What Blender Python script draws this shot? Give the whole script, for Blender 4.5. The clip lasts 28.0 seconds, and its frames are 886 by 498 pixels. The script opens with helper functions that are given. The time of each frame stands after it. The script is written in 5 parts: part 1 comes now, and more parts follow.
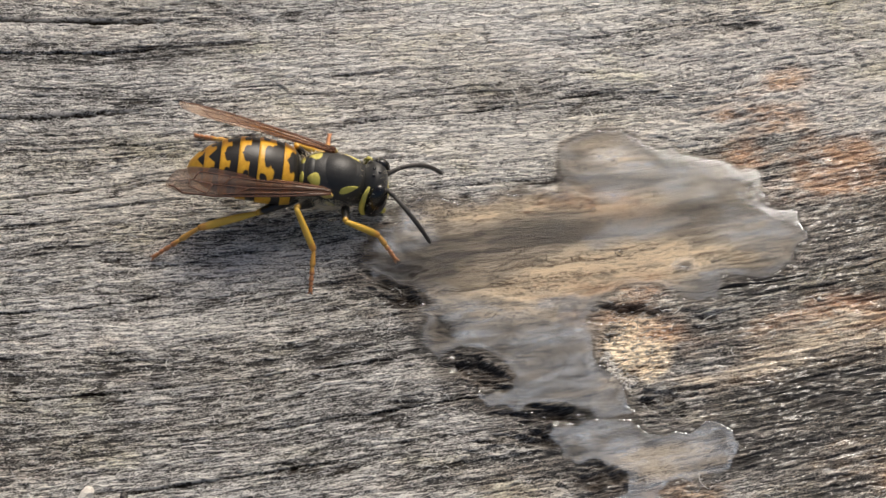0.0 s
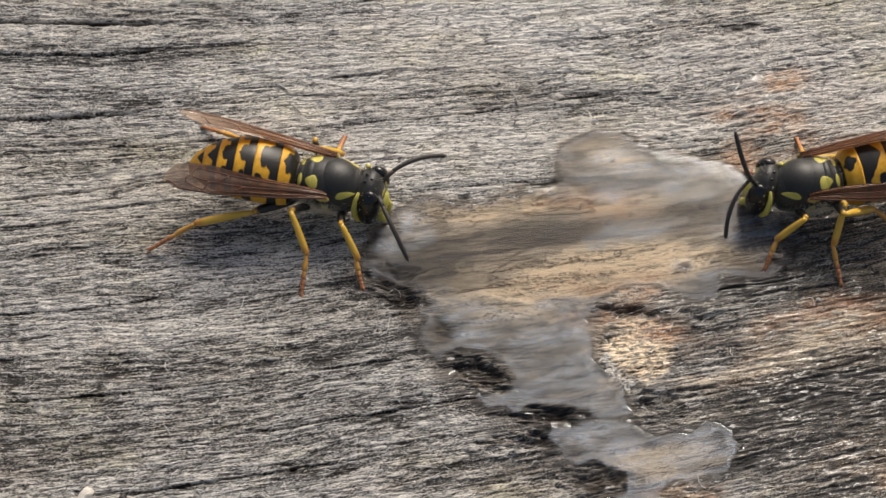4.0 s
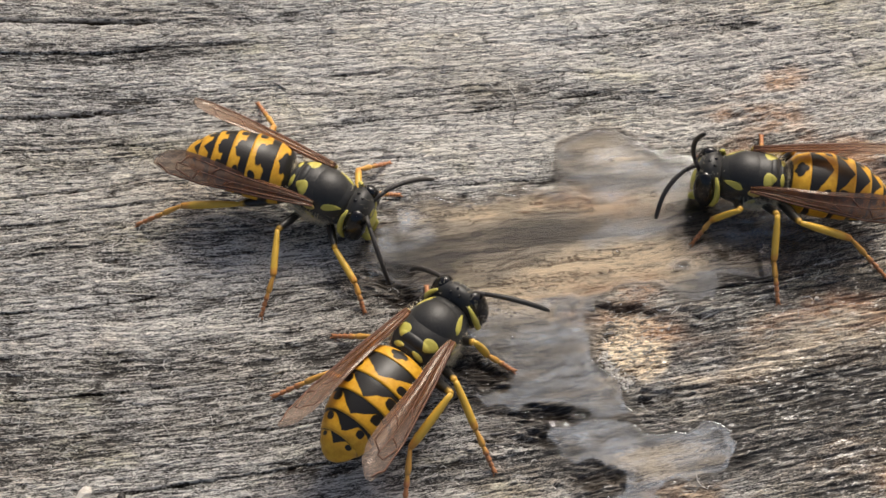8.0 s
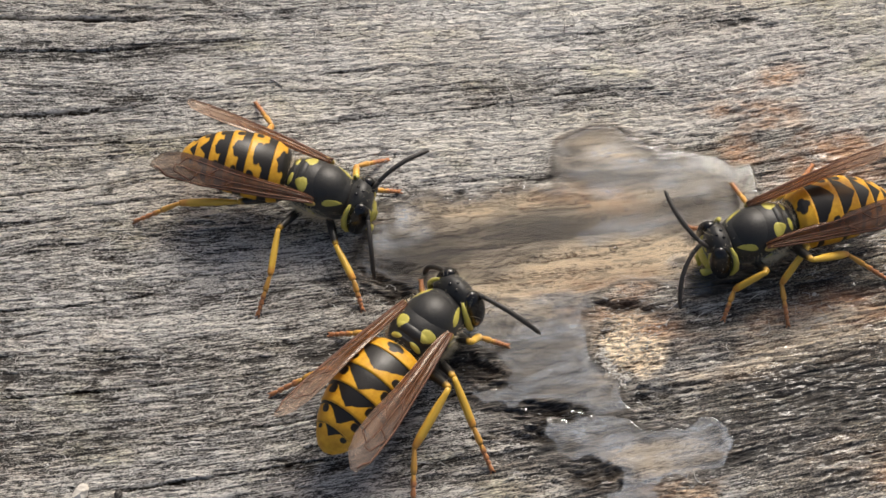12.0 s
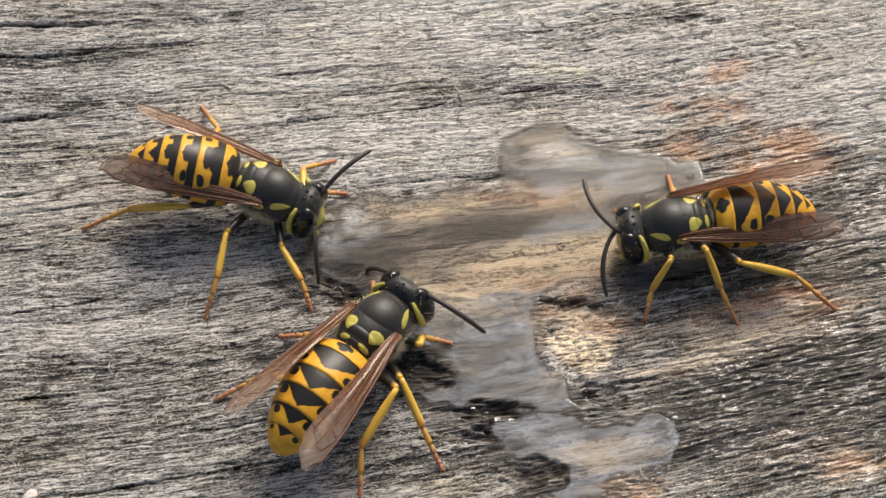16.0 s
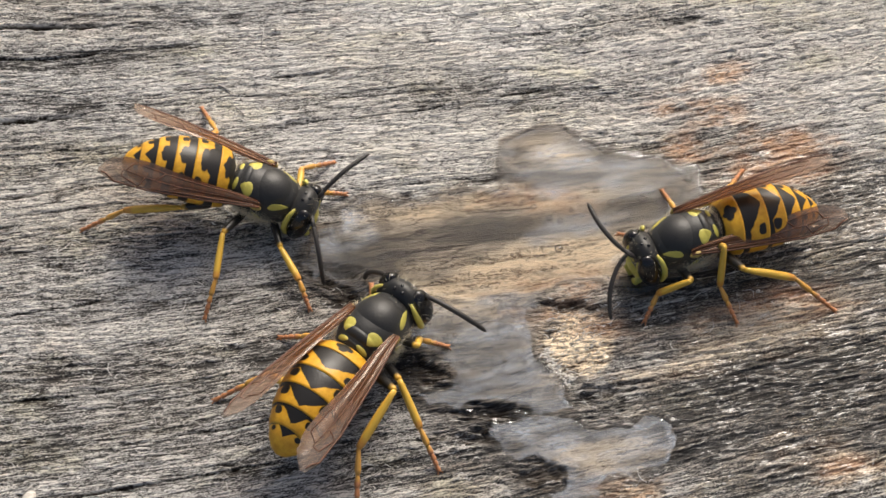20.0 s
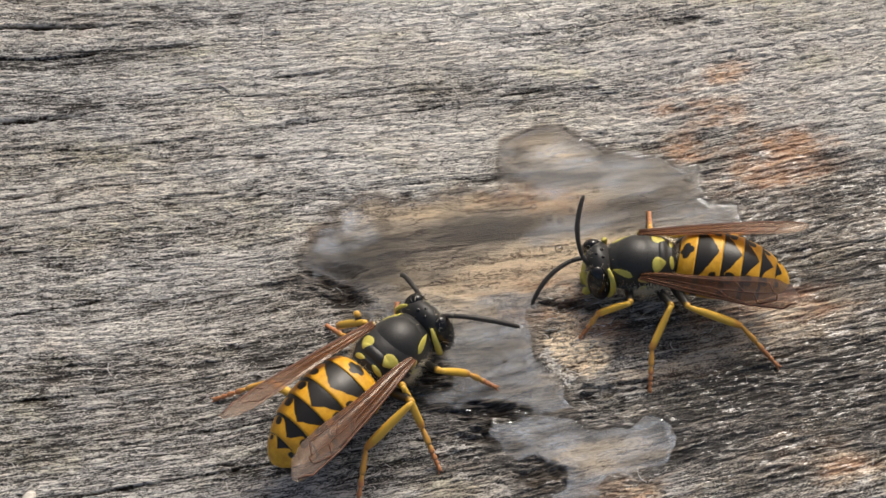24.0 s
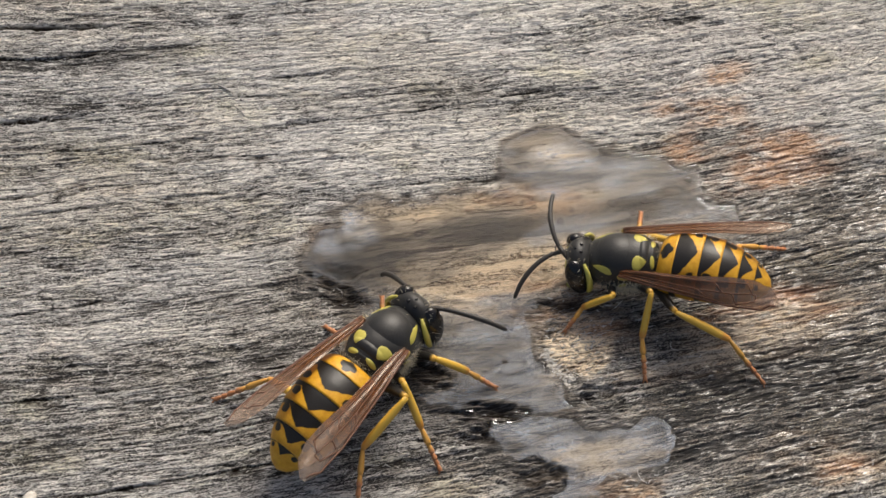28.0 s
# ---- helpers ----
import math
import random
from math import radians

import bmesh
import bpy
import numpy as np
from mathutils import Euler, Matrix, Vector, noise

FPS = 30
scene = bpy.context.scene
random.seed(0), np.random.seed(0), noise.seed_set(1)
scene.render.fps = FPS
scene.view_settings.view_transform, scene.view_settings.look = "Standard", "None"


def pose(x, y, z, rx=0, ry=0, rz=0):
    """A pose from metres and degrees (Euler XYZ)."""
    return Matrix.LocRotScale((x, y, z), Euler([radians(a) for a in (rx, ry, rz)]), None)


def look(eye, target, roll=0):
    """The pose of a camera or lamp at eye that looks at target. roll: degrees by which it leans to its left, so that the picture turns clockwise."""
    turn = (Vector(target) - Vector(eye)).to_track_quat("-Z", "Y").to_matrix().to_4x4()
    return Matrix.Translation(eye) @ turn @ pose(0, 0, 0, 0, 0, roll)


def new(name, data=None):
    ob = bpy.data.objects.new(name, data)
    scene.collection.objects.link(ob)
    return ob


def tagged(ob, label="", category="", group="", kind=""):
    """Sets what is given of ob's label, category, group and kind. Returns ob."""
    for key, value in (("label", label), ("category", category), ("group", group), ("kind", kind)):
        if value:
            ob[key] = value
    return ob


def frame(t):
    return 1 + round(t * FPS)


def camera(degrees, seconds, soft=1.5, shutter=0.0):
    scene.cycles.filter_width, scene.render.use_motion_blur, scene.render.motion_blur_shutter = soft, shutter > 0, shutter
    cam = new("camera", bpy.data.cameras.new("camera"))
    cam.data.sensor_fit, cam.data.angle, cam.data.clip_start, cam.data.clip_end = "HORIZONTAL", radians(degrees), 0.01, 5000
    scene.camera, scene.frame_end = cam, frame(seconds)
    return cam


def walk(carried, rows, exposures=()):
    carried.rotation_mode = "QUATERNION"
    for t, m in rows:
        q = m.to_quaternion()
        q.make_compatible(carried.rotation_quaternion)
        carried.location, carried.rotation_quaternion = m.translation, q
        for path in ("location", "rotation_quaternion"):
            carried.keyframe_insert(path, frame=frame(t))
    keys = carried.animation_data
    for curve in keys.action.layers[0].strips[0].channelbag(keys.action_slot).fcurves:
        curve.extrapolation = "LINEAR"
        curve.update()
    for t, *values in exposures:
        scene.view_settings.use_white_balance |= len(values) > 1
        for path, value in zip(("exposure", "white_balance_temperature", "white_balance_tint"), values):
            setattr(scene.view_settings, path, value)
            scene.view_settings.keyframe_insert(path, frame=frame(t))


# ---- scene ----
cam = camera(30, 28.0, soft=1.55, shutter=0.4)
walk(cam, [
    (0, pose(0.00009, -0.05383, 0.09303, 30.051, 0.043, 0.044)),
    (3, pose(0.00009, -0.05383, 0.09303, 30.051, 0.043, 0.044)),
    (3.5, pose(0.00015, -0.05390, 0.09301, 30.113, 0.074, 0.047)),
    (5.5, pose(0.00018, -0.05398, 0.09316, 30.157, 0.008, -0.057)),
    (6, pose(0.00015, -0.05385, 0.09307, 30.049, 0.019, -0.013)),
    (8.5, pose(0.00015, -0.05385, 0.09307, 30.049, 0.019, -0.013)),
    (9, pose(0.00040, -0.05385, 0.09306, 29.999, 0.109, -0.027)),
    (9.5, pose(0.00029, -0.05380, 0.09286, 29.985, 0.052, -0.010)),
    (10, pose(0.00015, -0.05388, 0.09275, 30.044, 0.016, -0.016)),
    (11, pose(0.00015, -0.05388, 0.09275, 30.044, 0.016, -0.016)),
    (11.5, pose(0.00030, -0.05384, 0.09285, 30.007, 0.053, -0.047)),
    (12, pose(0.00029, -0.05401, 0.09284, 30.068, 0.041, -0.112)),
    (12.5, pose(0.00166, -0.05393, 0.09306, 30.017, 0.132, -0.515)),
    (14.5, pose(0.00333, -0.05379, 0.09335, 29.820, 0.305, -0.951)),
    (16, pose(0.00333, -0.05379, 0.09335, 29.820, 0.305, -0.951)),
    (16.5, pose(0.00357, -0.05388, 0.09333, 29.864, 0.401, -0.944)),
    (17, pose(0.00331, -0.05379, 0.09351, 29.833, 0.284, -0.979)),
    (17.5, pose(0.00386, -0.05374, 0.09365, 29.782, 0.502, -0.860)),
    (21.5, pose(0.00386, -0.05374, 0.09365, 29.782, 0.502, -0.860)),
    (23.5, pose(0.00386, -0.05374, 0.09365, 29.782, 0.502, -0.860)),
    (26, pose(0.00386, -0.05374, 0.09365, 29.782, 0.502, -0.860)),
    (26.5, pose(0.00392, -0.05370, 0.09373, 29.755, 0.529, -0.836)),
    (28, pose(0.00392, -0.05370, 0.09373, 29.755, 0.529, -0.836)),
], [(0, 0.18, 6480, 10), (3.5, 0.17, 6480, 10), (6, 0.11, 6480, 10), (8, 0.20, 6480, 10), (12, 0.22, 6480, 10), (15, 0.36, 6480, 10), (21.5, 0.37, 6480, 10), (24, 0.20, 6480, 10), (28, 0.19, 6480, 10)])

MM = 0.001

# ---- light ----
SUN_ELEVATION, SUN_AZIMUTH = 43.0, 20.0   # degrees; azimuth from +y towards +x
world = bpy.data.worlds.new("sky")
scene.world = world
world.use_nodes = True
wt = world.node_tree
sky = wt.nodes.new("ShaderNodeTexSky")
sky.sky_type = "NISHITA"
sky.sun_disc = False
sky.sun_elevation = radians(SUN_ELEVATION)
sky.sun_rotation = radians(SUN_AZIMUTH)
sky.air_density, sky.dust_density, sky.ozone_density = 1.0, 7.0, 0.6
wt.nodes["Background"].inputs["Strength"].default_value = 0.105
wt.links.new(sky.outputs[0], wt.nodes["Background"].inputs["Color"])
sun_data = bpy.data.lights.new("sun", "SUN")
sun_data.energy = 2.35
sun_data.angle = radians(26)
sun_data.color = (1.0, 0.955, 0.88)
sun = new("sun", sun_data)
_e, _a = radians(SUN_ELEVATION), radians(SUN_AZIMUTH)
sun.matrix_world = look((0.3 * math.sin(_a) * math.cos(_e), 0.3 * math.cos(_a) * math.cos(_e), 0.3 * math.sin(_e)), (0, 0, 0))

# ---- materials ----
class Nodes:
    """A node material, written step by step."""

    def __init__(self, name):
        self.mat = bpy.data.materials.new(name)
        self.mat.use_nodes = True
        self.tree = self.mat.node_tree
        self.bsdf = self.tree.nodes["Principled BSDF"]
        self.out = self.tree.nodes["Material Output"]

    def node(self, kind, **settings):
        n = self.tree.nodes.new(kind)
        for key, value in settings.items():
            if key == "operation":
                n.operation = value
            elif key == "blend_type":
                n.blend_type = value
            elif key == "data_type":
                n.data_type = value
            elif key == "attribute_name":
                n.attribute_name = value
        return n

    def link(self, a, b):
        self.tree.links.new(a, b)

    def put(self, value, socket):
        if isinstance(value, (int, float)):
            socket.default_value = value
        elif isinstance(value, (tuple, list)):
            socket.default_value = (*value, 1.0) if len(value) == 3 and socket.type == "RGBA" else value
        else:
            self.link(value, socket)

    def math(self, op, a, b=0.0, c=0.0):
        n = self.node("ShaderNodeMath", operation=op)
        for v, s in zip((a, b, c), n.inputs):
            self.put(v, s)
        return n.outputs[0]

    def attr(self, name):
        return self.node("ShaderNodeAttribute", attribute_name=name).outputs["Fac"]

    def noise(self, scale, detail=3.0, rough=0.6, stretch=(1, 1, 1), coords="Object"):
        tc = self.node("ShaderNodeTexCoord")
        mp = self.node("ShaderNodeMapping")
        mp.inputs["Scale"].default_value = stretch
        self.link(tc.outputs[coords], mp.inputs["Vector"])
        n = self.node("ShaderNodeTexNoise")
        n.inputs["Scale"].default_value, n.inputs["Detail"].default_value, n.inputs["Roughness"].default_value = scale, detail, rough
        self.link(mp.outputs[0], n.inputs["Vector"])
        return n.outputs["Fac"]

    def ramp(self, fac, lo, hi):
        n = self.node("ShaderNodeMapRange")
        n.clamp = True
        self.put(fac, n.inputs[0])
        n.inputs[1].default_value, n.inputs[2].default_value = lo, hi
        return n.outputs[0]

    def mix(self, fac, a, b, blend="MIX"):
        n = self.node("ShaderNodeMix", data_type="RGBA", blend_type=blend)
        self.put(fac, n.inputs[0])
        self.put(a, n.inputs[6])
        self.put(b, n.inputs[7])
        return n.outputs[2]

    def set(self, **values):
        names = dict(color="Base Color", rough="Roughness", metal="Metallic", spec="Specular IOR Level", ior="IOR", sheen="Sheen Weight", coat="Coat Weight",
                     coat_rough="Coat Roughness", subsurface="Subsurface Weight", transmission="Transmission Weight", alpha="Alpha", normal="Normal")
        for key, value in values.items():
            self.put(value, self.bsdf.inputs[names[key]])
        return self

    def bump(self, height, distance, strength=1.0):
        n = self.node("ShaderNodeBump")
        n.inputs["Distance"].default_value, n.inputs["Strength"].default_value = distance, strength
        self.put(height, n.inputs["Height"])
        self.link(n.outputs[0], self.bsdf.inputs["Normal"])
        return self


def wood_material():
    m = Nodes("weathered_wood")
    tone, wet, brown, orange, dark, pit = (m.attr(a) for a in ("tone", "wet", "brown", "orange", "dark", "pit"))
    def along(du, dv, detail, rough):
        c = m.node("ShaderNodeCombineXYZ")
        m.put(m.math("DIVIDE", m.attr("grain_u"), du), c.inputs[0])
        m.put(m.math("DIVIDE", m.attr("grain_v"), dv), c.inputs[1])
        n = m.node("ShaderNodeTexNoise")
        n.inputs["Scale"].default_value, n.inputs["Detail"].default_value, n.inputs["Roughness"].default_value = 1.0, detail, rough
        m.link(c.outputs[0], n.inputs["Vector"])
        return n.outputs["Fac"]

    fine = along(1.5, 0.105, 4, 0.70)
    mid = along(0.20, 0.055, 3, 0.70)
    patch = m.noise(70, 3, 0.6, (0.7, 1.6, 1.0))
    t = m.math("ADD", tone, m.math("MULTIPLY", m.math("SUBTRACT", fine, 0.5), 3.2))
    t = m.math("ADD", t, m.math("MULTIPLY", m.math("SUBTRACT", mid, 0.5), 3.2))
    speck = m.noise(3800, 2, 0.6, (0.7, 1.3, 1.0))
    t = m.math("ADD", t, m.math("MULTIPLY", brown, m.math("MULTIPLY", m.math("SUBTRACT", speck, 0.5), 2.4)))
    t = m.math("ADD", t, m.math("MULTIPLY", wet, m.math("MULTIPLY", m.math("SUBTRACT", mid, 0.52), 2.2)))
    t = m.ramp(t, 0.20, 0.90)
    grey = m.mix(t, (0.015, 0.0125, 0.010), (0.672, 0.648, 0.600))
    warm = m.mix(t, (0.018, 0.013, 0.009), (0.65, 0.595, 0.49))
    c = m.mix(m.ramp(patch, 0.42, 0.72), grey, warm)
    gold = m.mix(t, (0.13, 0.076, 0.036), (0.95, 0.78, 0.55))
    moss = m.ramp(m.noise(150, 4, 0.65, (0.8, 1.5, 1.0)), 0.54, 0.70)
    c = m.mix(m.math("MULTIPLY", moss, 0.5), c, m.mix(1.0, c, (1.0, 0.98, 0.68), "MULTIPLY"))
    blush = m.ramp(m.noise(210, 4, 0.65, (0.6, 1.7, 1.0)), 0.56, 0.72)
    c = m.mix(m.math("MULTIPLY", blush, 0.5), c, m.mix(1.0, c, (1.0, 0.90, 0.85), "MULTIPLY"))
    c = m.mix(brown, c, gold)
    rust = m.mix(m.math("ADD", 0.15, m.math("MULTIPLY", t, 0.75)), (0.17, 0.062, 0.022), (0.66, 0.43, 0.26))
    blot = m.noise(520, 4, 0.65, (0.8, 1.2, 1.0))
    c = m.mix(m.math("MULTIPLY", orange, m.ramp(m.math("ADD", blot, m.math("MULTIPLY", fine, 0.3)), 0.46, 0.70)), c, rust)
    c = m.mix(m.math("MULTIPLY", dark, 0.80), c, m.mix(m.ramp(t, 0.25, 0.95), (0.014, 0.012, 0.011), (0.120, 0.098, 0.078)))
    # near-black colour adds shade to cracks, grooves and hollows
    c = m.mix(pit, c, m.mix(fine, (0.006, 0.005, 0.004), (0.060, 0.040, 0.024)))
    soaked = m.mix(1.0, c, (0.33, 0.285, 0.245), "MULTIPLY")
    c = m.mix(m.math("MULTIPLY", m.math("MULTIPLY", wet, wet), m.math("SUBTRACT", 1.0, m.math("MAXIMUM", m.math("MULTIPLY", brown, 0.75), m.math("MULTIPLY", orange, 0.8)))), c, soaked)
    bare = m.math("MULTIPLY", wet, m.math("SUBTRACT", 1.0, m.attr("sunk")))
    glint = m.ramp(m.noise(260, 3, 0.6, (1, 1.6, 1)), 0.35, 0.65)
    rough = m.math("SUBTRACT", 0.56, m.math("MULTIPLY", wet, m.math("ADD", 0.12, m.math("MULTIPLY", glint, 0.10))))
    m.set(color=c, rough=rough, spec=m.math("MULTIPLY", m.math("SUBTRACT", 1.0, m.math("MULTIPLY", pit, 0.9)), 0.42), coat=m.math("MULTIPLY", m.math("MULTIPLY", bare, m.math("SUBTRACT", 1.0, m.math("MULTIPLY", pit, 0.6))), m.math("MULTIPLY", m.math("ADD", 0.15, m.math("MULTIPLY", glint, 0.85)), m.ramp(along(0.9, 0.4, 3, 0.6), 0.45, 0.57))), coat_rough=0.08)
    height = m.math("ADD", m.math("MULTIPLY", fine, 1.0), m.math("MULTIPLY", mid, 0.5))
    m.bump(height, 0.00013, 1.0)
    # the water in the damp wood levels out: its skin tilts in small facets of its own
    c = m.node("ShaderNodeCombineXYZ")
    m.put(m.math("DIVIDE", m.attr("grain_u"), 0.30), c.inputs[0])
    m.put(m.math("DIVIDE", m.attr("grain_v"), 0.16), c.inputs[1])
    n = m.node("ShaderNodeTexNoise")
    n.inputs["Scale"].default_value, n.inputs["Detail"].default_value = 1.0, 2.0
    m.link(c.outputs[0], n.inputs["Vector"])
    rgb = m.node("ShaderNodeSeparateColor")
    m.link(n.outputs["Color"], rgb.inputs[0])
    tilt = m.node("ShaderNodeCombineXYZ")
    for k in (0, 1):
        m.put(m.math("MULTIPLY", m.math("SUBTRACT", rgb.outputs[k], 0.5 - 0.03 * k), 2.0), tilt.inputs[k])
    tilt.inputs[2].default_value = 1.0
    relief = m.node("ShaderNodeNewGeometry")
    both = m.node("ShaderNodeVectorMath", operation="ADD")
    m.link(tilt.outputs[0], both.inputs[0])
    m.link(relief.outputs["Normal"], both.inputs[1])
    level = m.node("ShaderNodeVectorMath", operation="NORMALIZE")
    m.link(both.outputs[0], level.inputs[0])
    m.link(level.outputs[0], m.bsdf.inputs["Coat Normal"])
    return m.mat


def syrup_material():
    """A thin sugary film: clear where thin, pale in drifts where sky sheen is painted, with a wet skin."""
    m = Nodes("sugar_water")
    n = m.tree.nodes
    clear = n.new("ShaderNodeBsdfTransparent")
    clear.inputs[0].default_value = (0.97, 0.96, 0.94, 1)
    # grey-blue diffuse colour stands in for sky mirrored in the film
    sheen_diffuse = n.new("ShaderNodeBsdfDiffuse")
    sheen_diffuse.inputs[0].default_value = (0.54, 0.58, 0.63, 1)
    gloss = n.new("ShaderNodeBsdfGlossy")
    gloss.inputs["Roughness"].default_value = 0.04
    sheen_mask = m.attr("milk")
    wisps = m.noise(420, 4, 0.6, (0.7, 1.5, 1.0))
    film = m.math("MULTIPLY", sheen_mask, m.math("ADD", m.math("ADD", 0.42, m.math("MULTIPLY", m.ramp(wisps, 0.36, 0.60), 0.34)), m.math("MULTIPLY", m.ramp(m.noise(3600, 3, 0.6, (0.7, 1.3, 1.0)), 0.42, 0.66), 0.55)))
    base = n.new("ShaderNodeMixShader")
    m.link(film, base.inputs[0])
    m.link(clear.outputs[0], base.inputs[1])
    m.link(sheen_diffuse.outputs[0], base.inputs[2])
    fres = n.new("ShaderNodeFresnel")
    fres.inputs["IOR"].default_value = 1.44
    bump = n.new("ShaderNodeBump")
    bump.inputs["Distance"].default_value, bump.inputs["Strength"].default_value = 0.00002, 0.25
    m.link(m.math("ADD", m.noise(500, 2, 0.5, (1, 2, 1)), m.math("MULTIPLY", m.noise(4200, 2, 0.5, (0.8, 1.4, 1)), 0.40)), bump.inputs["Height"])
    m.link(bump.outputs[0], gloss.inputs["Normal"])
    m.link(bump.outputs[0], fres.inputs["Normal"])
    skin = n.new("ShaderNodeMixShader")
    m.link(fres.outputs[0], skin.inputs[0])
    m.link(base.outputs[0], skin.inputs[1])
    m.link(gloss.outputs[0], skin.inputs[2])
    m.link(skin.outputs[0], m.out.inputs[0])
    return m.mat


def bubble_material():
    m = Nodes("bubble_skin")
    n = m.tree.nodes
    clear, gloss, fres, both = n.new("ShaderNodeBsdfTransparent"), n.new("ShaderNodeBsdfGlossy"), n.new("ShaderNodeFresnel"), n.new("ShaderNodeMixShader")
    clear.inputs[0].default_value = (0.86, 0.84, 0.82, 1)
    gloss.inputs["Roughness"].default_value = 0.03
    fres.inputs["IOR"].default_value = 1.6
    m.link(fres.outputs[0], both.inputs[0])
    m.link(clear.outputs[0], both.inputs[1])
    m.link(gloss.outputs[0], both.inputs[2])
    m.link(both.outputs[0], m.out.inputs[0])
    return m.mat


def shell_material(name, color, dark, rough=0.38, grain=5000, spec=0.5, sheen=0.0):
    m = Nodes(name)
    f = m.noise(grain, 3, 0.6)
    big = m.noise(grain * 0.12, 2, 0.5)
    m.set(color=m.mix(m.ramp(m.math("ADD", m.math("MULTIPLY", f, 0.5), m.math("MULTIPLY", big, 0.5)), 0.3, 0.7), dark, color), rough=m.math("ADD", rough - 0.06, m.math("MULTIPLY", f, 0.14)), spec=spec, sheen=sheen)
    m.bump(f, 0.00003, 0.5)
    return m.mat


YELLOW, YELLOW_DEEP = (0.70, 0.385, 0.030), (0.55, 0.260, 0.016)
BLACK = (0.014, 0.012, 0.010)


def band_material(name, band, side, peak, slope, marks, gloss=0.30):
    """Yellow plate with a black front band, a pointed mid mark and round lobes (u away from the mid line, v front to rear, half widths)."""
    m = Nodes(name)
    uv = m.node("ShaderNodeUVMap")
    xyz = m.node("ShaderNodeSeparateXYZ")
    m.link(uv.outputs[0], xyz.inputs[0])
    ragged = lambda scale, size: m.math("MULTIPLY", m.math("SUBTRACT", m.noise(scale, 2, 0.5), 0.5), size)
    u = m.math("ABSOLUTE", m.math("ADD", m.math("SUBTRACT", xyz.outputs[0], 0.5), ragged(900, 0.035)))
    v = m.math("ADD", xyz.outputs[1], ragged(1300, 0.20))
    soft = lambda edge: m.ramp(edge, -0.02, 0.02)
    black = soft(m.math("SUBTRACT", m.math("ADD", band, m.math("MULTIPLY", u, side)), v))
    black = m.math("MAXIMUM", black, soft(m.math("SUBTRACT", m.math("SUBTRACT", peak, m.math("MULTIPLY", u, slope)), v)))
    for u0, v0, ru, rv in marks:
        du, dv = m.math("DIVIDE", m.math("SUBTRACT", u, u0), ru), m.math("DIVIDE", m.math("SUBTRACT", v, v0), rv)
        d = m.math("SQRT", m.math("ADD", m.math("POWER", m.math("ABSOLUTE", du), 2.6), m.math("POWER", m.math("ABSOLUTE", dv), 2.6)))
        black = m.math("MAXIMUM", black, m.ramp(m.math("SUBTRACT", 1.0, d), -0.10, 0.10))
    f = m.noise(2500, 3, 0.6)
    yellow = m.mix(m.ramp(f, 0.3, 0.7), YELLOW_DEEP, YELLOW)
    m.set(color=m.mix(black, yellow, BLACK), rough=m.math("ADD", gloss, m.math("MULTIPLY", f, 0.16)), spec=0.36)
    m.bump(m.noise(9000, 2, 0.5), 0.00002, 0.5)
    return m.mat


def fibre_material():
    m = Nodes("wood_fibre")
    g = m.node("ShaderNodeNewGeometry")
    k = g.outputs["Random Per Island"]
    c = m.mix(m.math("POWER", k, 2.0), (0.08, 0.072, 0.062), (0.92, 0.89, 0.83))
    m.set(color=c, rough=0.7, spec=0.3)
    return m.mat


def two_tone_material(name, base, tip, edge):
    m = Nodes(name)
    uv = m.node("ShaderNodeUVMap")
    xyz = m.node("ShaderNodeSeparateXYZ")
    m.link(uv.outputs[0], xyz.inputs[0])
    f = m.noise(4000, 3, 0.6)
    k = m.ramp(m.math("ADD", xyz.outputs[1], m.math("MULTIPLY", m.math("SUBTRACT", f, 0.5), 0.15)), edge - 0.06, edge + 0.06)
    m.set(color=m.mix(k, base, tip), rough=0.38)
    m.bump(f, 0.00003, 0.5)
    return m.mat


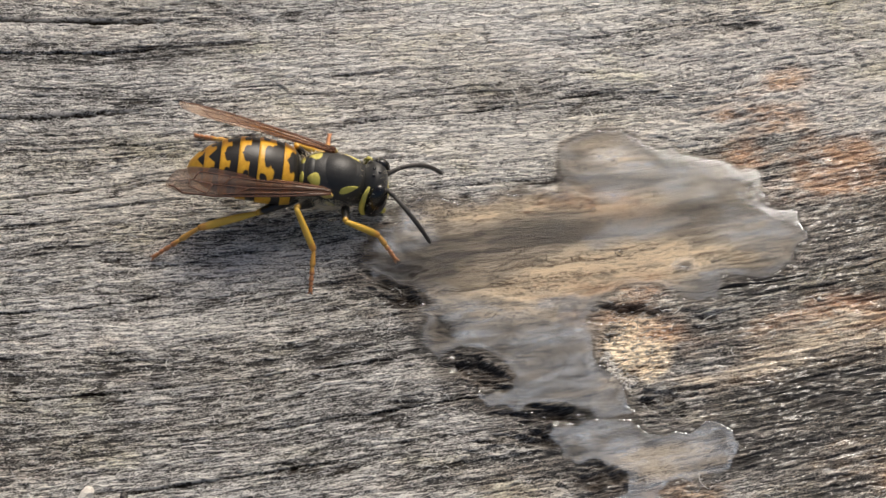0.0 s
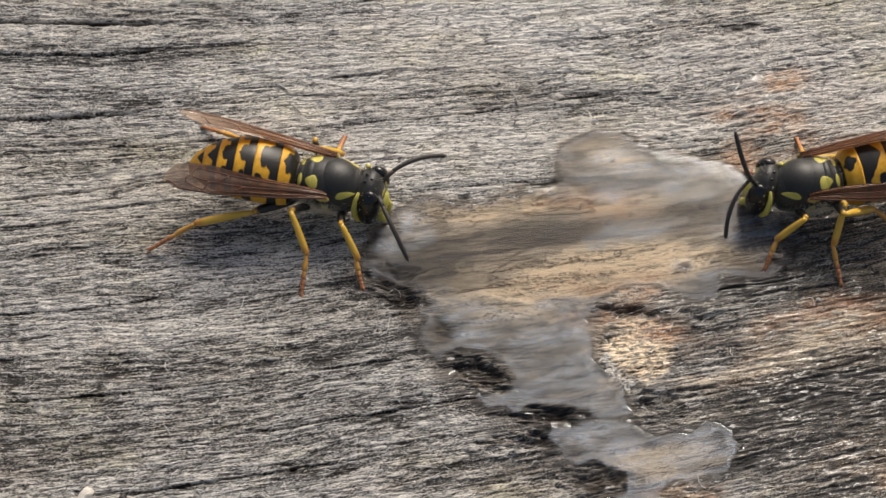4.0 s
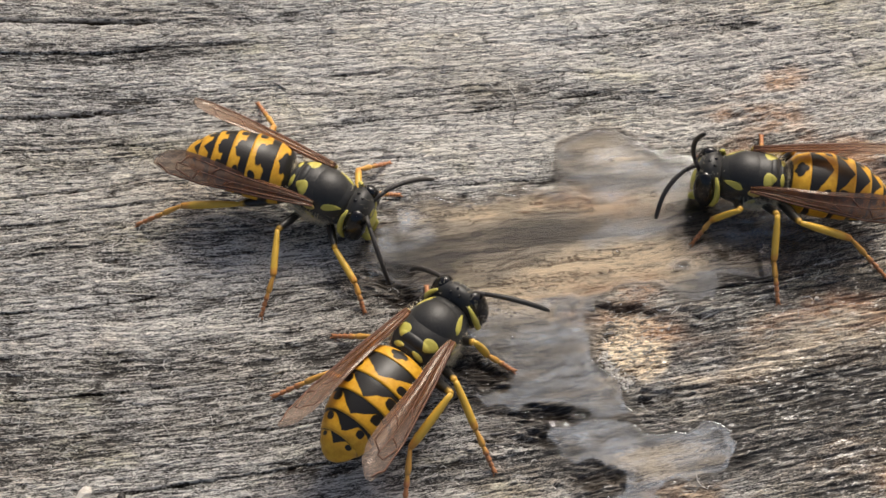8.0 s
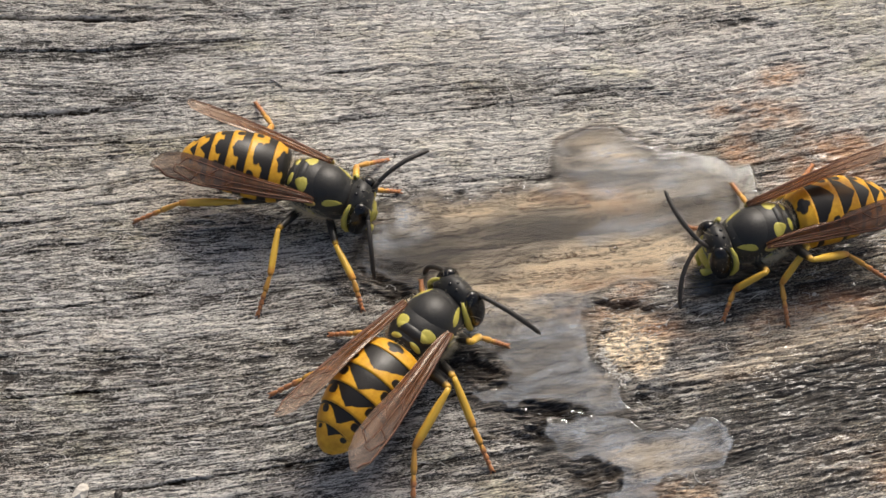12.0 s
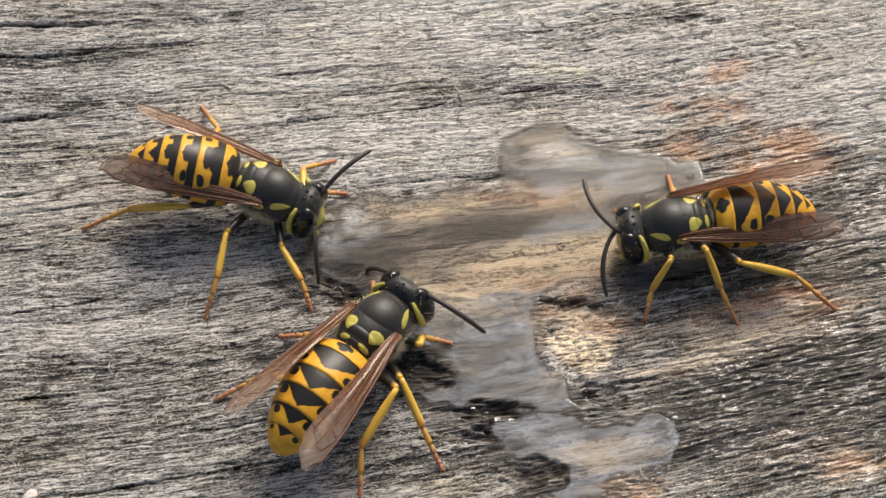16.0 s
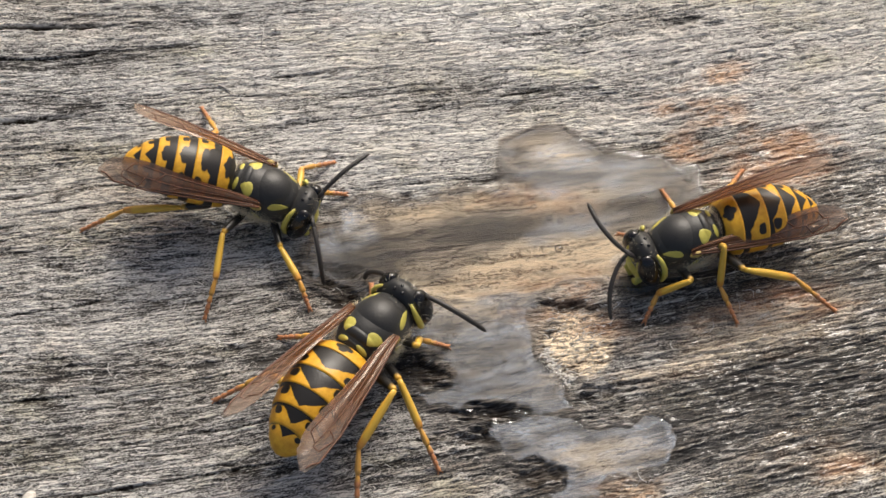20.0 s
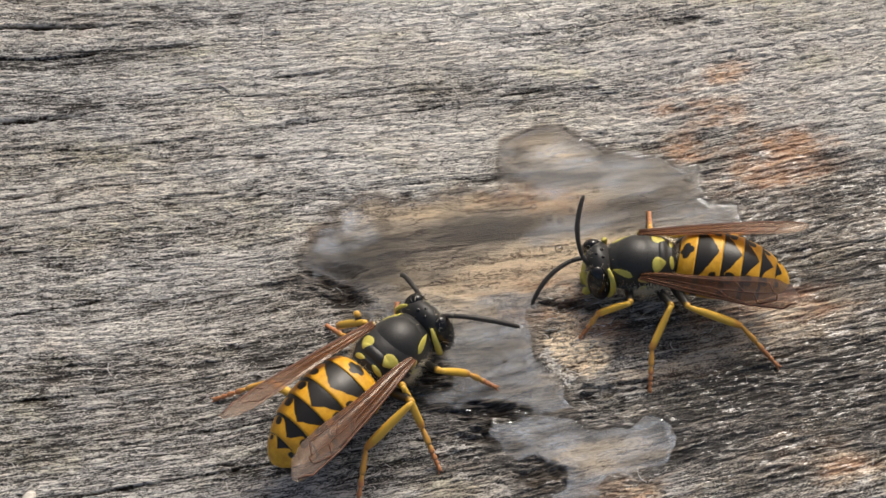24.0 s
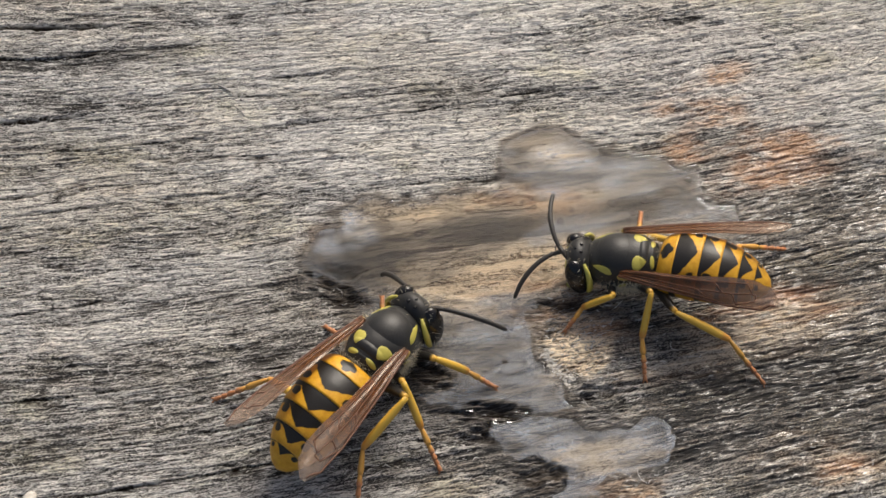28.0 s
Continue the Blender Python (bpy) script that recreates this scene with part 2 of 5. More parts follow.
def wing_material():
    m = Nodes("wing_membrane")
    n = m.tree.nodes
    uv = m.node("ShaderNodeUVMap")
    xyz = m.node("ShaderNodeSeparateXYZ")
    m.link(uv.outputs[0], xyz.inputs[0])
    f = m.noise(1500, 3, 0.6)
    along = m.ramp(m.math("ADD", xyz.outputs[1], m.math("MULTIPLY", m.math("SUBTRACT", f, 0.5), 0.3)), 0.45, 1.0)
    col = m.mix(along, (0.155, 0.074, 0.034), (0.58, 0.50, 0.43))
    diff = n.new("ShaderNodeBsdfDiffuse")
    m.link(m.mix(m.math("MULTIPLY", f, 0.5), col, (0.20, 0.085, 0.040)), diff.inputs[0])
    clear = n.new("ShaderNodeBsdfTransparent")
    m.link(m.mix(along, (0.62, 0.42, 0.26), (0.86, 0.80, 0.74)), clear.inputs[0])
    gloss = n.new("ShaderNodeBsdfGlossy")
    gloss.inputs["Roughness"].default_value = 0.22
    gloss.inputs[0].default_value = (1.0, 0.92, 0.84, 1)
    a, b = n.new("ShaderNodeMixShader"), n.new("ShaderNodeMixShader")
    m.link(m.math("ADD", m.math("SUBTRACT", 0.44, m.math("MULTIPLY", along, 0.22)), m.math("MULTIPLY", m.math("SUBTRACT", f, 0.5), 0.25)), a.inputs[0])
    m.link(clear.outputs[0], a.inputs[1])
    m.link(diff.outputs[0], a.inputs[2])
    b.inputs[0].default_value = 0.03
    pleat = n.new("ShaderNodeBump")
    pleat.inputs["Distance"].default_value = 0.00004
    m.link(m.math("SINE", m.math("MULTIPLY", m.math("ADD", xyz.outputs[0], m.math("MULTIPLY", f, 0.10)), 13.0)), pleat.inputs["Height"])
    m.link(pleat.outputs[0], gloss.inputs["Normal"])
    m.link(pleat.outputs[0], diff.inputs["Normal"])
    m.link(a.outputs[0], b.inputs[1])
    m.link(gloss.outputs[0], b.inputs[2])
    m.link(b.outputs[0], m.out.inputs[0])
    return m.mat


WOOD, SYRUP = wood_material(), syrup_material()
CHITIN = shell_material("black_chitin", (0.021, 0.020, 0.017), (0.011, 0.010, 0.009), 0.44, 7000, 0.42, 0.10)
EYE = shell_material("compound_eye", (0.010, 0.008, 0.007), (0.004, 0.004, 0.004), 0.07, 9000)
TEGULA = shell_material("wing_root", (0.56, 0.44, 0.11), (0.28, 0.14, 0.04), 0.45, 1800)
LEMON = shell_material("lemon_marking", (0.56, 0.50, 0.10), (0.44, 0.37, 0.06), 0.50, 5000)
SOOT = shell_material("antenna_black", (0.050, 0.042, 0.034), (0.016, 0.013, 0.011), 0.5, 9000)
VEIN = shell_material("wing_vein", (0.15, 0.056, 0.024), (0.08, 0.030, 0.014), 0.55, 6000)
HAIR = shell_material("pale_hair", (0.80, 0.71, 0.52), (0.62, 0.53, 0.36), 0.7, 6000)
FIBRE = fibre_material()
GRAIN = shell_material("sugar_grain", (0.72, 0.69, 0.62), (0.45, 0.40, 0.34), 0.35, 4000)
DIRT = shell_material("garden_soil", (0.11, 0.085, 0.055), (0.05, 0.04, 0.028), 0.9, 12)
FEMUR = two_tone_material("femur_black_and_yellow", BLACK, (0.64, 0.36, 0.045), 0.82)
AMBER = two_tone_material("amber_foot", (0.60, 0.31, 0.060), (0.44, 0.18, 0.070), 0.48)
TIBIA = two_tone_material("tibia_yellow", (0.66, 0.40, 0.05), (0.60, 0.28, 0.045), 0.72)
BANDS = [
    band_material("abdomen_plate_front", 0.13, 0.10, 0.0, 1.0, [(0.0, 0.47, 0.046, 0.20), (0.0, 0.50, 0.022, 0.34)]),
    band_material("abdomen_plate_second", 0.24, 0.20, 0.86, 4.6, [(0.128, 0.72, 0.030, 0.15)]),
    band_material("abdomen_plate_third", 0.26, 0.30, 0.94, 6.4, [(0.122, 0.50, 0.030, 0.20)]),
    band_material("abdomen_plate_fourth", 0.26, 0.30, 0.92, 6.6, [(0.118, 0.46, 0.030, 0.20)]),
    band_material("abdomen_plate_fifth", 0.22, 0.30, 0.80, 7.0, [(0.112, 0.42, 0.028, 0.18)]),
    band_material("abdomen_plate_tip", 0.12, 0.0, 0.46, 5.0, [(0.12, 0.24, 0.03, 0.10)]),
]
# the wasp at the puddle's far end has broader black, its mid marks blunt
BANDS_BROAD = [
    band_material("broad_plate_front", 0.34, 0.30, 0.80, 6.0, [(0.0, 0.52, 0.070, 0.14)]),
    band_material("broad_plate_second", 0.34, 0.30, 0.70, 4.0, [(0.0, 0.62, 0.064, 0.16), (0.128, 0.74, 0.030, 0.15)]),
    band_material("broad_plate_third", 0.46, 0.20, 0.86, 8.0, [(0.0, 0.62, 0.046, 0.16), (0.118, 0.62, 0.030, 0.14)]),
    band_material("broad_plate_fourth", 0.46, 0.20, 0.84, 8.0, [(0.0, 0.60, 0.044, 0.16), (0.115, 0.58, 0.030, 0.14)]),
    band_material("broad_plate_fifth", 0.36, 0.30, 0.74, 7.0, [(0.110, 0.50, 0.028, 0.18)]),
    BANDS[5],
]

# ---- mesh helpers (millimetres in, metres out) ----
def part(name, geo, material, parent=None, label="", scale=1.0, smooth=True):
    """One mesh object from (vertices, faces, uvs) under a thing or a part."""
    verts, faces, uvs = geo
    me = bpy.data.meshes.new(name)
    k = MM * scale
    me.from_pydata([(x * k, y * k, z * k) for x, y, z in verts], [], faces)
    if uvs:
        layer = me.uv_layers.new(name="UVMap")
        flat = [c for f in faces for i in f for c in uvs[i]]
        layer.data.foreach_set("uv", flat)
    me.materials.append(material)
    if smooth:
        me.polygons.foreach_set("use_smooth", [True] * len(me.polygons))
    me.update()
    ob = new(name, me)
    if parent is not None:
        ob.parent = parent
    if label:
        tagged(ob, label)
    return ob


def join(*geos):
    verts, faces, uvs = [], [], []
    for v, f, u in geos:
        n = len(verts)
        verts += list(v)
        faces += [tuple(i + n for i in q) for q in f]
        uvs += list(u) if u else [(0.5, 0.5)] * len(v)
    return verts, faces, uvs


def moved(geo, m):
    return [tuple(m @ Vector(v)) for v in geo[0]], geo[1], geo[2]


def lathe(rings, seg=28):
    """Closed body along x. rings: (x, half width, half height, centre height)."""
    verts, faces, uvs = [], [], []
    n = len(rings)
    for i, (x, ry, rz, zc) in enumerate(rings):
        for j in range(seg + 1):
            a = 2 * math.pi * j / seg
            verts.append((x, -ry * math.sin(a), zc - rz * math.cos(a)))
            uvs.append((j / seg, i / (n - 1)))
    w = seg + 1
    for i in range(n - 1):
        for j in range(seg):
            faces.append((i * w + j, i * w + j + 1, (i + 1) * w + j + 1, (i + 1) * w + j))
    faces.append(tuple(range(w - 2, -1, -1)))
    faces.append(tuple((n - 1) * w + j for j in range(w - 1)))
    return verts, faces, uvs


def smooth_rings(rings, per=4):
    """Rings filled in along a smooth curve."""
    a = np.array(rings, float)
    out = []
    for i in range(len(a) - 1):
        p0, p1, p2, p3 = a[max(i - 1, 0)], a[i], a[i + 1], a[min(i + 2, len(a) - 1)]
        for k in range(per):
            t = k / per
            out.append(0.5 * (2 * p1 + (p2 - p0) * t + (2 * p0 - 5 * p1 + 4 * p2 - p3) * t * t + (3 * p1 - p0 - 3 * p2 + p3) * t ** 3))
    out.append(a[-1])
    return [tuple(float(v) for v in r) for r in out]


def ellipsoid(center, radii, turn=(0, 0, 0), seg=18, rows=11):
    rings = []
    for i in range(rows):
        a = math.pi * (0.02 + 0.96 * i / (rows - 1))
        rings.append((math.cos(a), math.sin(a), math.sin(a), 0))
    g = lathe(rings, seg)
    m = Matrix.Translation(center) @ pose(0, 0, 0, *turn) @ Matrix.Diagonal((*radii, 1))
    return moved(g, m)


def tube(points, radii, seg=8):
    """A round rod along a line of points."""
    pts = [Vector(p) for p in points]
    verts, faces, uvs = [], [], []
    side = Vector((0, 1, 0.05))
    for i, p in enumerate(pts):
        d = (pts[min(i + 1, len(pts) - 1)] - pts[max(i - 1, 0)]).normalized()
        a = (side - d * side.dot(d)).normalized()
        b = d.cross(a)
        for j in range(seg):
            t = 2 * math.pi * j / seg
            verts.append(tuple(p + (a * math.cos(t) + b * math.sin(t)) * radii[i]))
            uvs.append((j / seg, i / (len(pts) - 1)))
    for i in range(len(pts) - 1):
        for j in range(seg):
            k = (j + 1) % seg
            faces.append((i * seg + j, i * seg + k, (i + 1) * seg + k, (i + 1) * seg + j))
    faces.append(tuple(range(seg - 1, -1, -1)))
    faces.append(tuple((len(pts) - 1) * seg + j for j in range(seg)))
    return verts, faces, uvs


def needles(roots, tips, radius):
    """Many three-sided hairs in one mesh."""
    verts, faces = [], []
    for a, b in zip(roots, tips):
        a, b = Vector(a), Vector(b)
        d = (b - a).normalized()
        s = d.orthogonal().normalized() * radius
        q = d.cross(s)
        n = len(verts)
        verts += [tuple(a + s), tuple(a - 0.5 * s + 0.87 * q), tuple(a - 0.5 * s - 0.87 * q), tuple(b)]
        faces += [(n, n + 1, n + 3), (n + 1, n + 2, n + 3), (n + 2, n, n + 3)]
    return verts, faces, None


# ---- value noise on arrays ----
def lattice(ix, iy, seed):
    h = (ix.astype(np.int64) * 374761393 + iy.astype(np.int64) * 668265263 + seed * 144665) & 0xFFFFFFFF
    h = ((h ^ (h >> 13)) * 1274126177) & 0xFFFFFFFF
    return ((h ^ (h >> 16)) & 0xFFFF) / 32767.5 - 1.0


def vnoise(x, y, seed):
    ix, iy = np.floor(x), np.floor(y)
    fx, fy = x - ix, y - iy
    fx, fy = fx * fx * (3 - 2 * fx), fy * fy * (3 - 2 * fy)
    a, b = lattice(ix, iy, seed), lattice(ix + 1, iy, seed)
    c, d = lattice(ix, iy + 1, seed), lattice(ix + 1, iy + 1, seed)
    return (a + (b - a) * fx) + ((c + (d - c) * fx) - (a + (b - a) * fx)) * fy


def smoothstep(lo, hi, v):
    t = np.clip((v - lo) / (hi - lo), 0, 1)
    return t * t * (3 - 2 * t)


# ---- the plank's surface, in millimetres ----
POOLS = [(7.2, 0.4, 11.1, 4.2, 6), (11.5, 6.2, 3.6, 3.1, 0), (16.9, 4.2, 3.9, 3.1, 0), (19.2, 0.9, 4.0, 2.8, -12), (16.3, -2.7, 2.0, 1.4, 0),
         (2.3, -6.5, 5.3, 2.7, -46), (5.2, -7.3, 2.7, 4.3, -17), (7.9, -11.0, 3.0, 1.9, -44), (10.2, -13.1, 2.2, 2.2, 0), (13.7, -14.7, 3.6, 1.7, 5),
         (12.4, -16.2, 2.5, 1.4, 0), (16.5, -13.3, 1.1, 1.6, 0), (8.6, -13.7, 1.7, 1.5, 0), (-3.5, -0.4, 1.5, 2.1, 0), (9.3, -11.9, 1.9, 1.7, -40), (22.3, 1.6, 1.6, 1.5, 0), (8.9, -6.6, 2.0, 2.8, 6), (10.3, -9.7, 1.6, 1.1, -42), (10.0, -11.6, 2.0, 1.7, -42), (-0.8, 2.5, 1.9, 1.4, 12), (4.3, -10.5, 1.0, 1.0, 0)]
ISLES = [(12.0, -7.2, 2.6, 2.4, -44), (12.4, -5.5, 2.8, 1.1, -9), (2.2, -8.7, 2.0, 1.2, -22), (6.6, -11.8, 2.0, 0.65, -3), (13.3, -11.9, 1.9, 0.9, -2),
         (9.2, -15.9, 2.0, 0.95, 0), (15.0, -17.0, 2.1, 0.8, 0), (-2.6, -3.4, 1.8, 0.6, -22), (13.7, 8.7, 1.1, 0.8, 0)]
ORANGE = [(15.0, -17.0, 2.0, 0.8, 0), (12.2, -2.6, 2.6, 0.8, 5), (9.5, 4.0, 2.0, 0.6, 6), (-3.9, 0.2, 0.8, 1.4, 0), (12.6, 2.6, 2.2, 0.5, 6), (10.6, -4.6, 2.0, 0.6, -12), (13.8, -5.8, 1.3, 0.5, -25), (26.9, 7.0, 3.4, 1.9, 6), (23.6, 13.3, 1.2, 0.7, 0), (22.6, 10.5, 3.1, 1.0, -6), (25.7, 4.8, 2.6, 1.1, 0), (28.5, -15.6, 1.4, 0.6, 12), (25.0, -4.6, 3.0, 0.9, 11), (20.4, 7.2, 1.4, 0.9, 0)]
# dark streaks and soaked wood; ovals at the hollows also carry painted shade
DARK = [(-0.6, -1.5, 3.0, 0.9, -15), (5.4, 1.0, 8.5, 0.58, 6), (17.0, 3.1, 2.3, 0.9, 9), (-0.9, 0.0, 2.9, 0.8, 6), (-3.0, -0.6, 2.0, 1.6, 0), (2.3, -8.5, 1.9, 1.3, -25), (6.1, -11.6, 1.7, 0.6, -3), (9.4, -16.1, 1.8, 0.9, 0), (-2.6, -3.4, 1.9, 0.7, -22), (0.6, -5.6, 1.0, 0.5, -45), (12.6, -4.6, 2.4, 0.4, -8), (14.2, 2.3, 2.8, 0.5, 7), (-3.9, 0.6, 0.9, 2.4, 0), (-1.6, -2.0, 2.0, 0.8, -20), (17.6, -3.6, 1.2, 0.5, 10), (18.4, -2.3, 3.0, 0.9, 6), (8.6, 1.8, 5.6, 0.32, 7), (11.6, 5.2, 3.2, 0.5, 4), (13.2, -10.9, 1.6, 0.4, 10), (5.6, -10.6, 1.8, 0.6, -25)]
GOLD = [(11.6, -1.3, 8.0, 2.0, 6), (4.3, 3.6, 7.8, 1.3, 9), (12.5, 2.4, 2.6, 0.6, 4), (11.9, -7.2, 3.2, 2.5, -44), (15.0, -17.1, 2.1, 0.8, 0), (11.7, 7.2, 1.6, 0.8, 0), (12.2, 3.7, 2.6, 0.5, 5), (3.2, -3.5, 2.6, 0.9, -14)]
DAMP = [(21.8, -8.1, 9.4, 4.2, 9), (19.9, -1.6, 5.9, 2.5, 6), (21.8, -13.8, 7.9, 4.0, 0), (29.0, -8.0, 7.0, 10.0, 0), (17.5, -10.0, 5.0, 2.4, 12), (14.0, -8.6, 2.0, 1.0, 10), (6.0, -15.6, 4.0, 1.6, 6), (12.0, -18.0, 7.0, 1.8, 4), (1.8, -9.6, 3.2, 1.6, -20), (26.0, 4.0, 8.0, 5.0, 5), (-4.3, -1.4, 2.4, 2.8, 0), (3.0, -9.8, 2.4, 2.6, -20), (6.4, -13.4, 3.4, 1.6, -20)]
# ovals where grey sky reflection is painted into the film's colour
SKY_SHEEN = [(-3.7, 1.3, 0.7, 2.0, 0), (0.0, 4.2, 3.0, 0.3, 10), (7.4, -8.2, 1.5, 3.0, -8), (9.2, -12.6, 1.6, 1.8, -30), (12.6, -15.2, 3.2, 1.4, 0), (16.4, -13.4, 1.0, 1.6, 0), (12.0, 6.0, 2.8, 2.2, 0), (16.0, 5.2, 3.6, 1.5, 4), (5.6, -7.6, 1.8, 3.4, -14), (9.5, -12, 2.4, 1.8, -40), (14.0, -14.4, 3.2, 1.6, 0), (17.5, -2.2, 1.6, 1.0, 0), (20.8, 1.6, 2.2, 1.6, 0),
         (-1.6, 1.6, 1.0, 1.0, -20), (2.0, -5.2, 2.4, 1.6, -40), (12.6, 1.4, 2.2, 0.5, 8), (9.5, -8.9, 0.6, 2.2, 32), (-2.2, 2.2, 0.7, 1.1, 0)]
FROTH = [(-2.3, 2.0, 0.8, 1.2, 0), (3.7, -10.8, 0.4, 0.9, 10), (8.7, -13.2, 0.5, 1.3, 25), (15.4, -5.4, 0.7, 0.4, 0), (9.2, -7.6, 0.3, 1.4, 10)]
MOIST = [(24.0, 13.0, 12.0, 6.0, 8), (18.0, 18.0, 9.0, 3.0, 8)]
# lighter tone, partly painting the glints and sheen at the upper right
PALE = [(20.8, 6.8, 2.2, 1.3, 10), (17, 10, 5, 2.2, 10), (25, 17, 14, 5, 8), (30, 12, 9, 4, 8), (8, 18, 12, 3, 8), (1, 7.5, 7, 2.4, 9), (-12, 13, 8, 3, 5)]
# hollows by the pool: dark wet wood, lip shade put into the colour
HOLLOWS = [(2.3, -9.0, 1.8, 0.75, -22), (6.6, -11.8, 1.9, 0.50, -3), (9.2, -15.9, 1.9, 0.75, 0), (11.0, -4.4, 1.3, 0.22, -8), (4.7, -13.5, 1.5, 0.28, 6), (7.2, -13.0, 0.8, 0.35, 0),
           (-2.7, -3.3, 1.5, 0.65, -20), (0.3, -5.6, 0.6, 0.3, -40), (14.2, -10.4, 1.2, 0.35, 12), (16.5, -4.9, 0.6, 0.3, 0), (-3.0, -1.6, 1.2, 0.7, -10)]
TAN = [(19.8, -8.5, 4.4, 0.62, 14), (25.6, -5.2, 3.4, 0.8, 11), (22.6, -6.9, 2.6, 0.45, 12), (13.6, -14.9, 3.2, 1.2, 5), (28.3, -15.8, 2.2, 1.0, 12), (24.5, -14.4, 1.3, 0.5, 10)]
RIPPLES = [((2.6, -4.8), (5.9, -10.2), 0.16), ((3.3, -4.9), (6.3, -9.6), 0.12), ((1.6, -5.6), (4.4, -9.4), 0.14)]
BUBBLES = [(4.6, -10.2, 0.35), (9.4, -12.2, 0.4), (4.5, -6.4, 0.25), (9.9, 3.0, 0.3), (10.9, 2.1, 0.38), (11.6, 1.9, 0.38), (11.4, -0.2, 0.47), (14.1, 4.2, 0.38), (15.1, 3.2, 0.50), (17.2, 3.4, 0.50), (20.3, 5.0, 0.47), (12.4, 2.7, 0.26), (16.4, 2.4, 0.34)]
# dark bands in the wood; oval (24.0, -1.4) also holds painted wasp shadow
STREAKS = [(21.5, -9.4, 3.5, 0.5, 12), (10, 12.6, 9, 0.7, 8), (27, 16.8, 9, 0.6, 11), (28, 11.8, 6, 0.6, 12), (22, 8.4, 5, 0.5, 12), (12, 17.2, 7, 0.5, 8), (21.0, -1.4, 4.5, 1.0, 10), (27.0, -3.4, 5.0, 0.6, 12), (24.0, -1.4, 5.5, 1.4, 8), (19.5, -6.2, 3.0, 0.7, 10), (20.5, -11.5, 6.0, 0.8, 10), (26.5, -9.4, 5.0, 0.6, 10)]
# darker tone, partly painting the light's fall-off to the lower left
DULL = [(27, -14, 8, 4, 6), (-26, 14, 12, 7, 4), (-18, -12, 14, 6, 6), (-6, -8, 8, 5, 8)]
CRACKS = [((-34, 18.9), (-25, 18.5), (-17.5, 18.7), 0.26), ((-34, 15.9), (-25, 15.8), (-18, 16.2), 0.12), ((-34, 10.7), (-24.8, 10.5), (-18.2, 11.5), 0.24), ((-20, -17.2), (-9.7, -15.4), (-4.4, -14.6), 0.10),
          ((-34, 3.4), (-26, 4.2), (-18.4, 5.6), 0.09), ((-7.1, 9.9), (4.5, 11.2), (17.8, 14.1), 0.055), ((4.6, 16.5), (16.5, 18.2), (34, 21.6), 0.05), ((-28, -11.0), (-10.0, -9.0), (0.2, -7.3), 0.08),
          ((-29, -4.9), (-22, -4.2), (-16.5, -3.2), 0.06), ((14.3, -3.3), (21, -2.4), (34, 0.6), 0.045), ((-32, 7.4), (-20, 8.2), (-8.6, 9.6), 0.07),
          ((-13.3, -13.1), (-5, -11.8), (4.1, -10.1), 0.07)]


def ovals(x, y, table):
    """Least signed distance to a set of (x, y, rx, ry, turn) ovals, blended where they meet."""
    total = np.zeros_like(x)
    for cx, cy, rx, ry, a in table:
        c, s = math.cos(radians(a)), math.sin(radians(a))
        dx, dy = (x - cx) * c + (y - cy) * s, -(x - cx) * s + (y - cy) * c
        d = (np.sqrt((dx / rx) ** 2 + (dy / ry) ** 2) - 1) * min(rx, ry)
        total += np.exp(-np.clip(d, -6, 12) * 3.0)
    return -np.log(total + 1e-18) / 3.0


def grain(x, y):
    """Distances along and across the grain, which bends a little."""
    a, b = np.clip(x, -60, 60), np.clip(y, -40, 40)
    v = y - 0.14 * x - 0.0014 * a * a + 0.0022 * a * b
    v = v + 0.5 * vnoise(x / 17, y / 11, 3) + 0.16 * vnoise(x / 6, y / 4, 4)
    return x, v


def pool(x, y):
    """Signed distance to the edge of the spilt liquid, negative inside."""
    wob = 0.48 * vnoise(x / 1.3, y / 1.0, 11) + 0.14 * vnoise(x / 0.5, y / 0.4, 12)
    d = ovals(x, y, POOLS) + wob
    return np.maximum(d, -(ovals(x, y, ISLES) + 0.7 * wob))


def crack_depth(x, y):
    total = np.zeros_like(x)
    for i, (a, b, c, w) in enumerate(CRACKS):
        mid = (x - a[0]) / (c[0] - a[0])
        k = (b[0] - a[0]) / (c[0] - a[0])
        bow = (b[1] - a[1] - (c[1] - a[1]) * k) / (k * (1 - k))
        line = a[1] + (c[1] - a[1]) * mid + bow * mid * (1 - mid) + 0.09 * vnoise(x / 2.2, x * 0 + i, 21) + 0.07 * vnoise(x / 0.6, x * 0 + i, 22)
        ends = smoothstep(0, 0.10, mid) * smoothstep(0, 0.28, 1 - mid) if a[0] > -33 else smoothstep(0, 0.3, 1 - mid) * (x > -60)
        if c[0] > 29:
            ends = smoothstep(0, 0.2, mid) * (x < 60)
        width = 0.68 * w * (0.55 + 0.6 * np.abs(vnoise(x / 3, x * 0 + i, 23))) * (0.25 + 0.75 * ends)
        total = np.maximum(total, ends * np.exp(-((y - line) / np.maximum(width, 0.02)) ** 2))
    return total


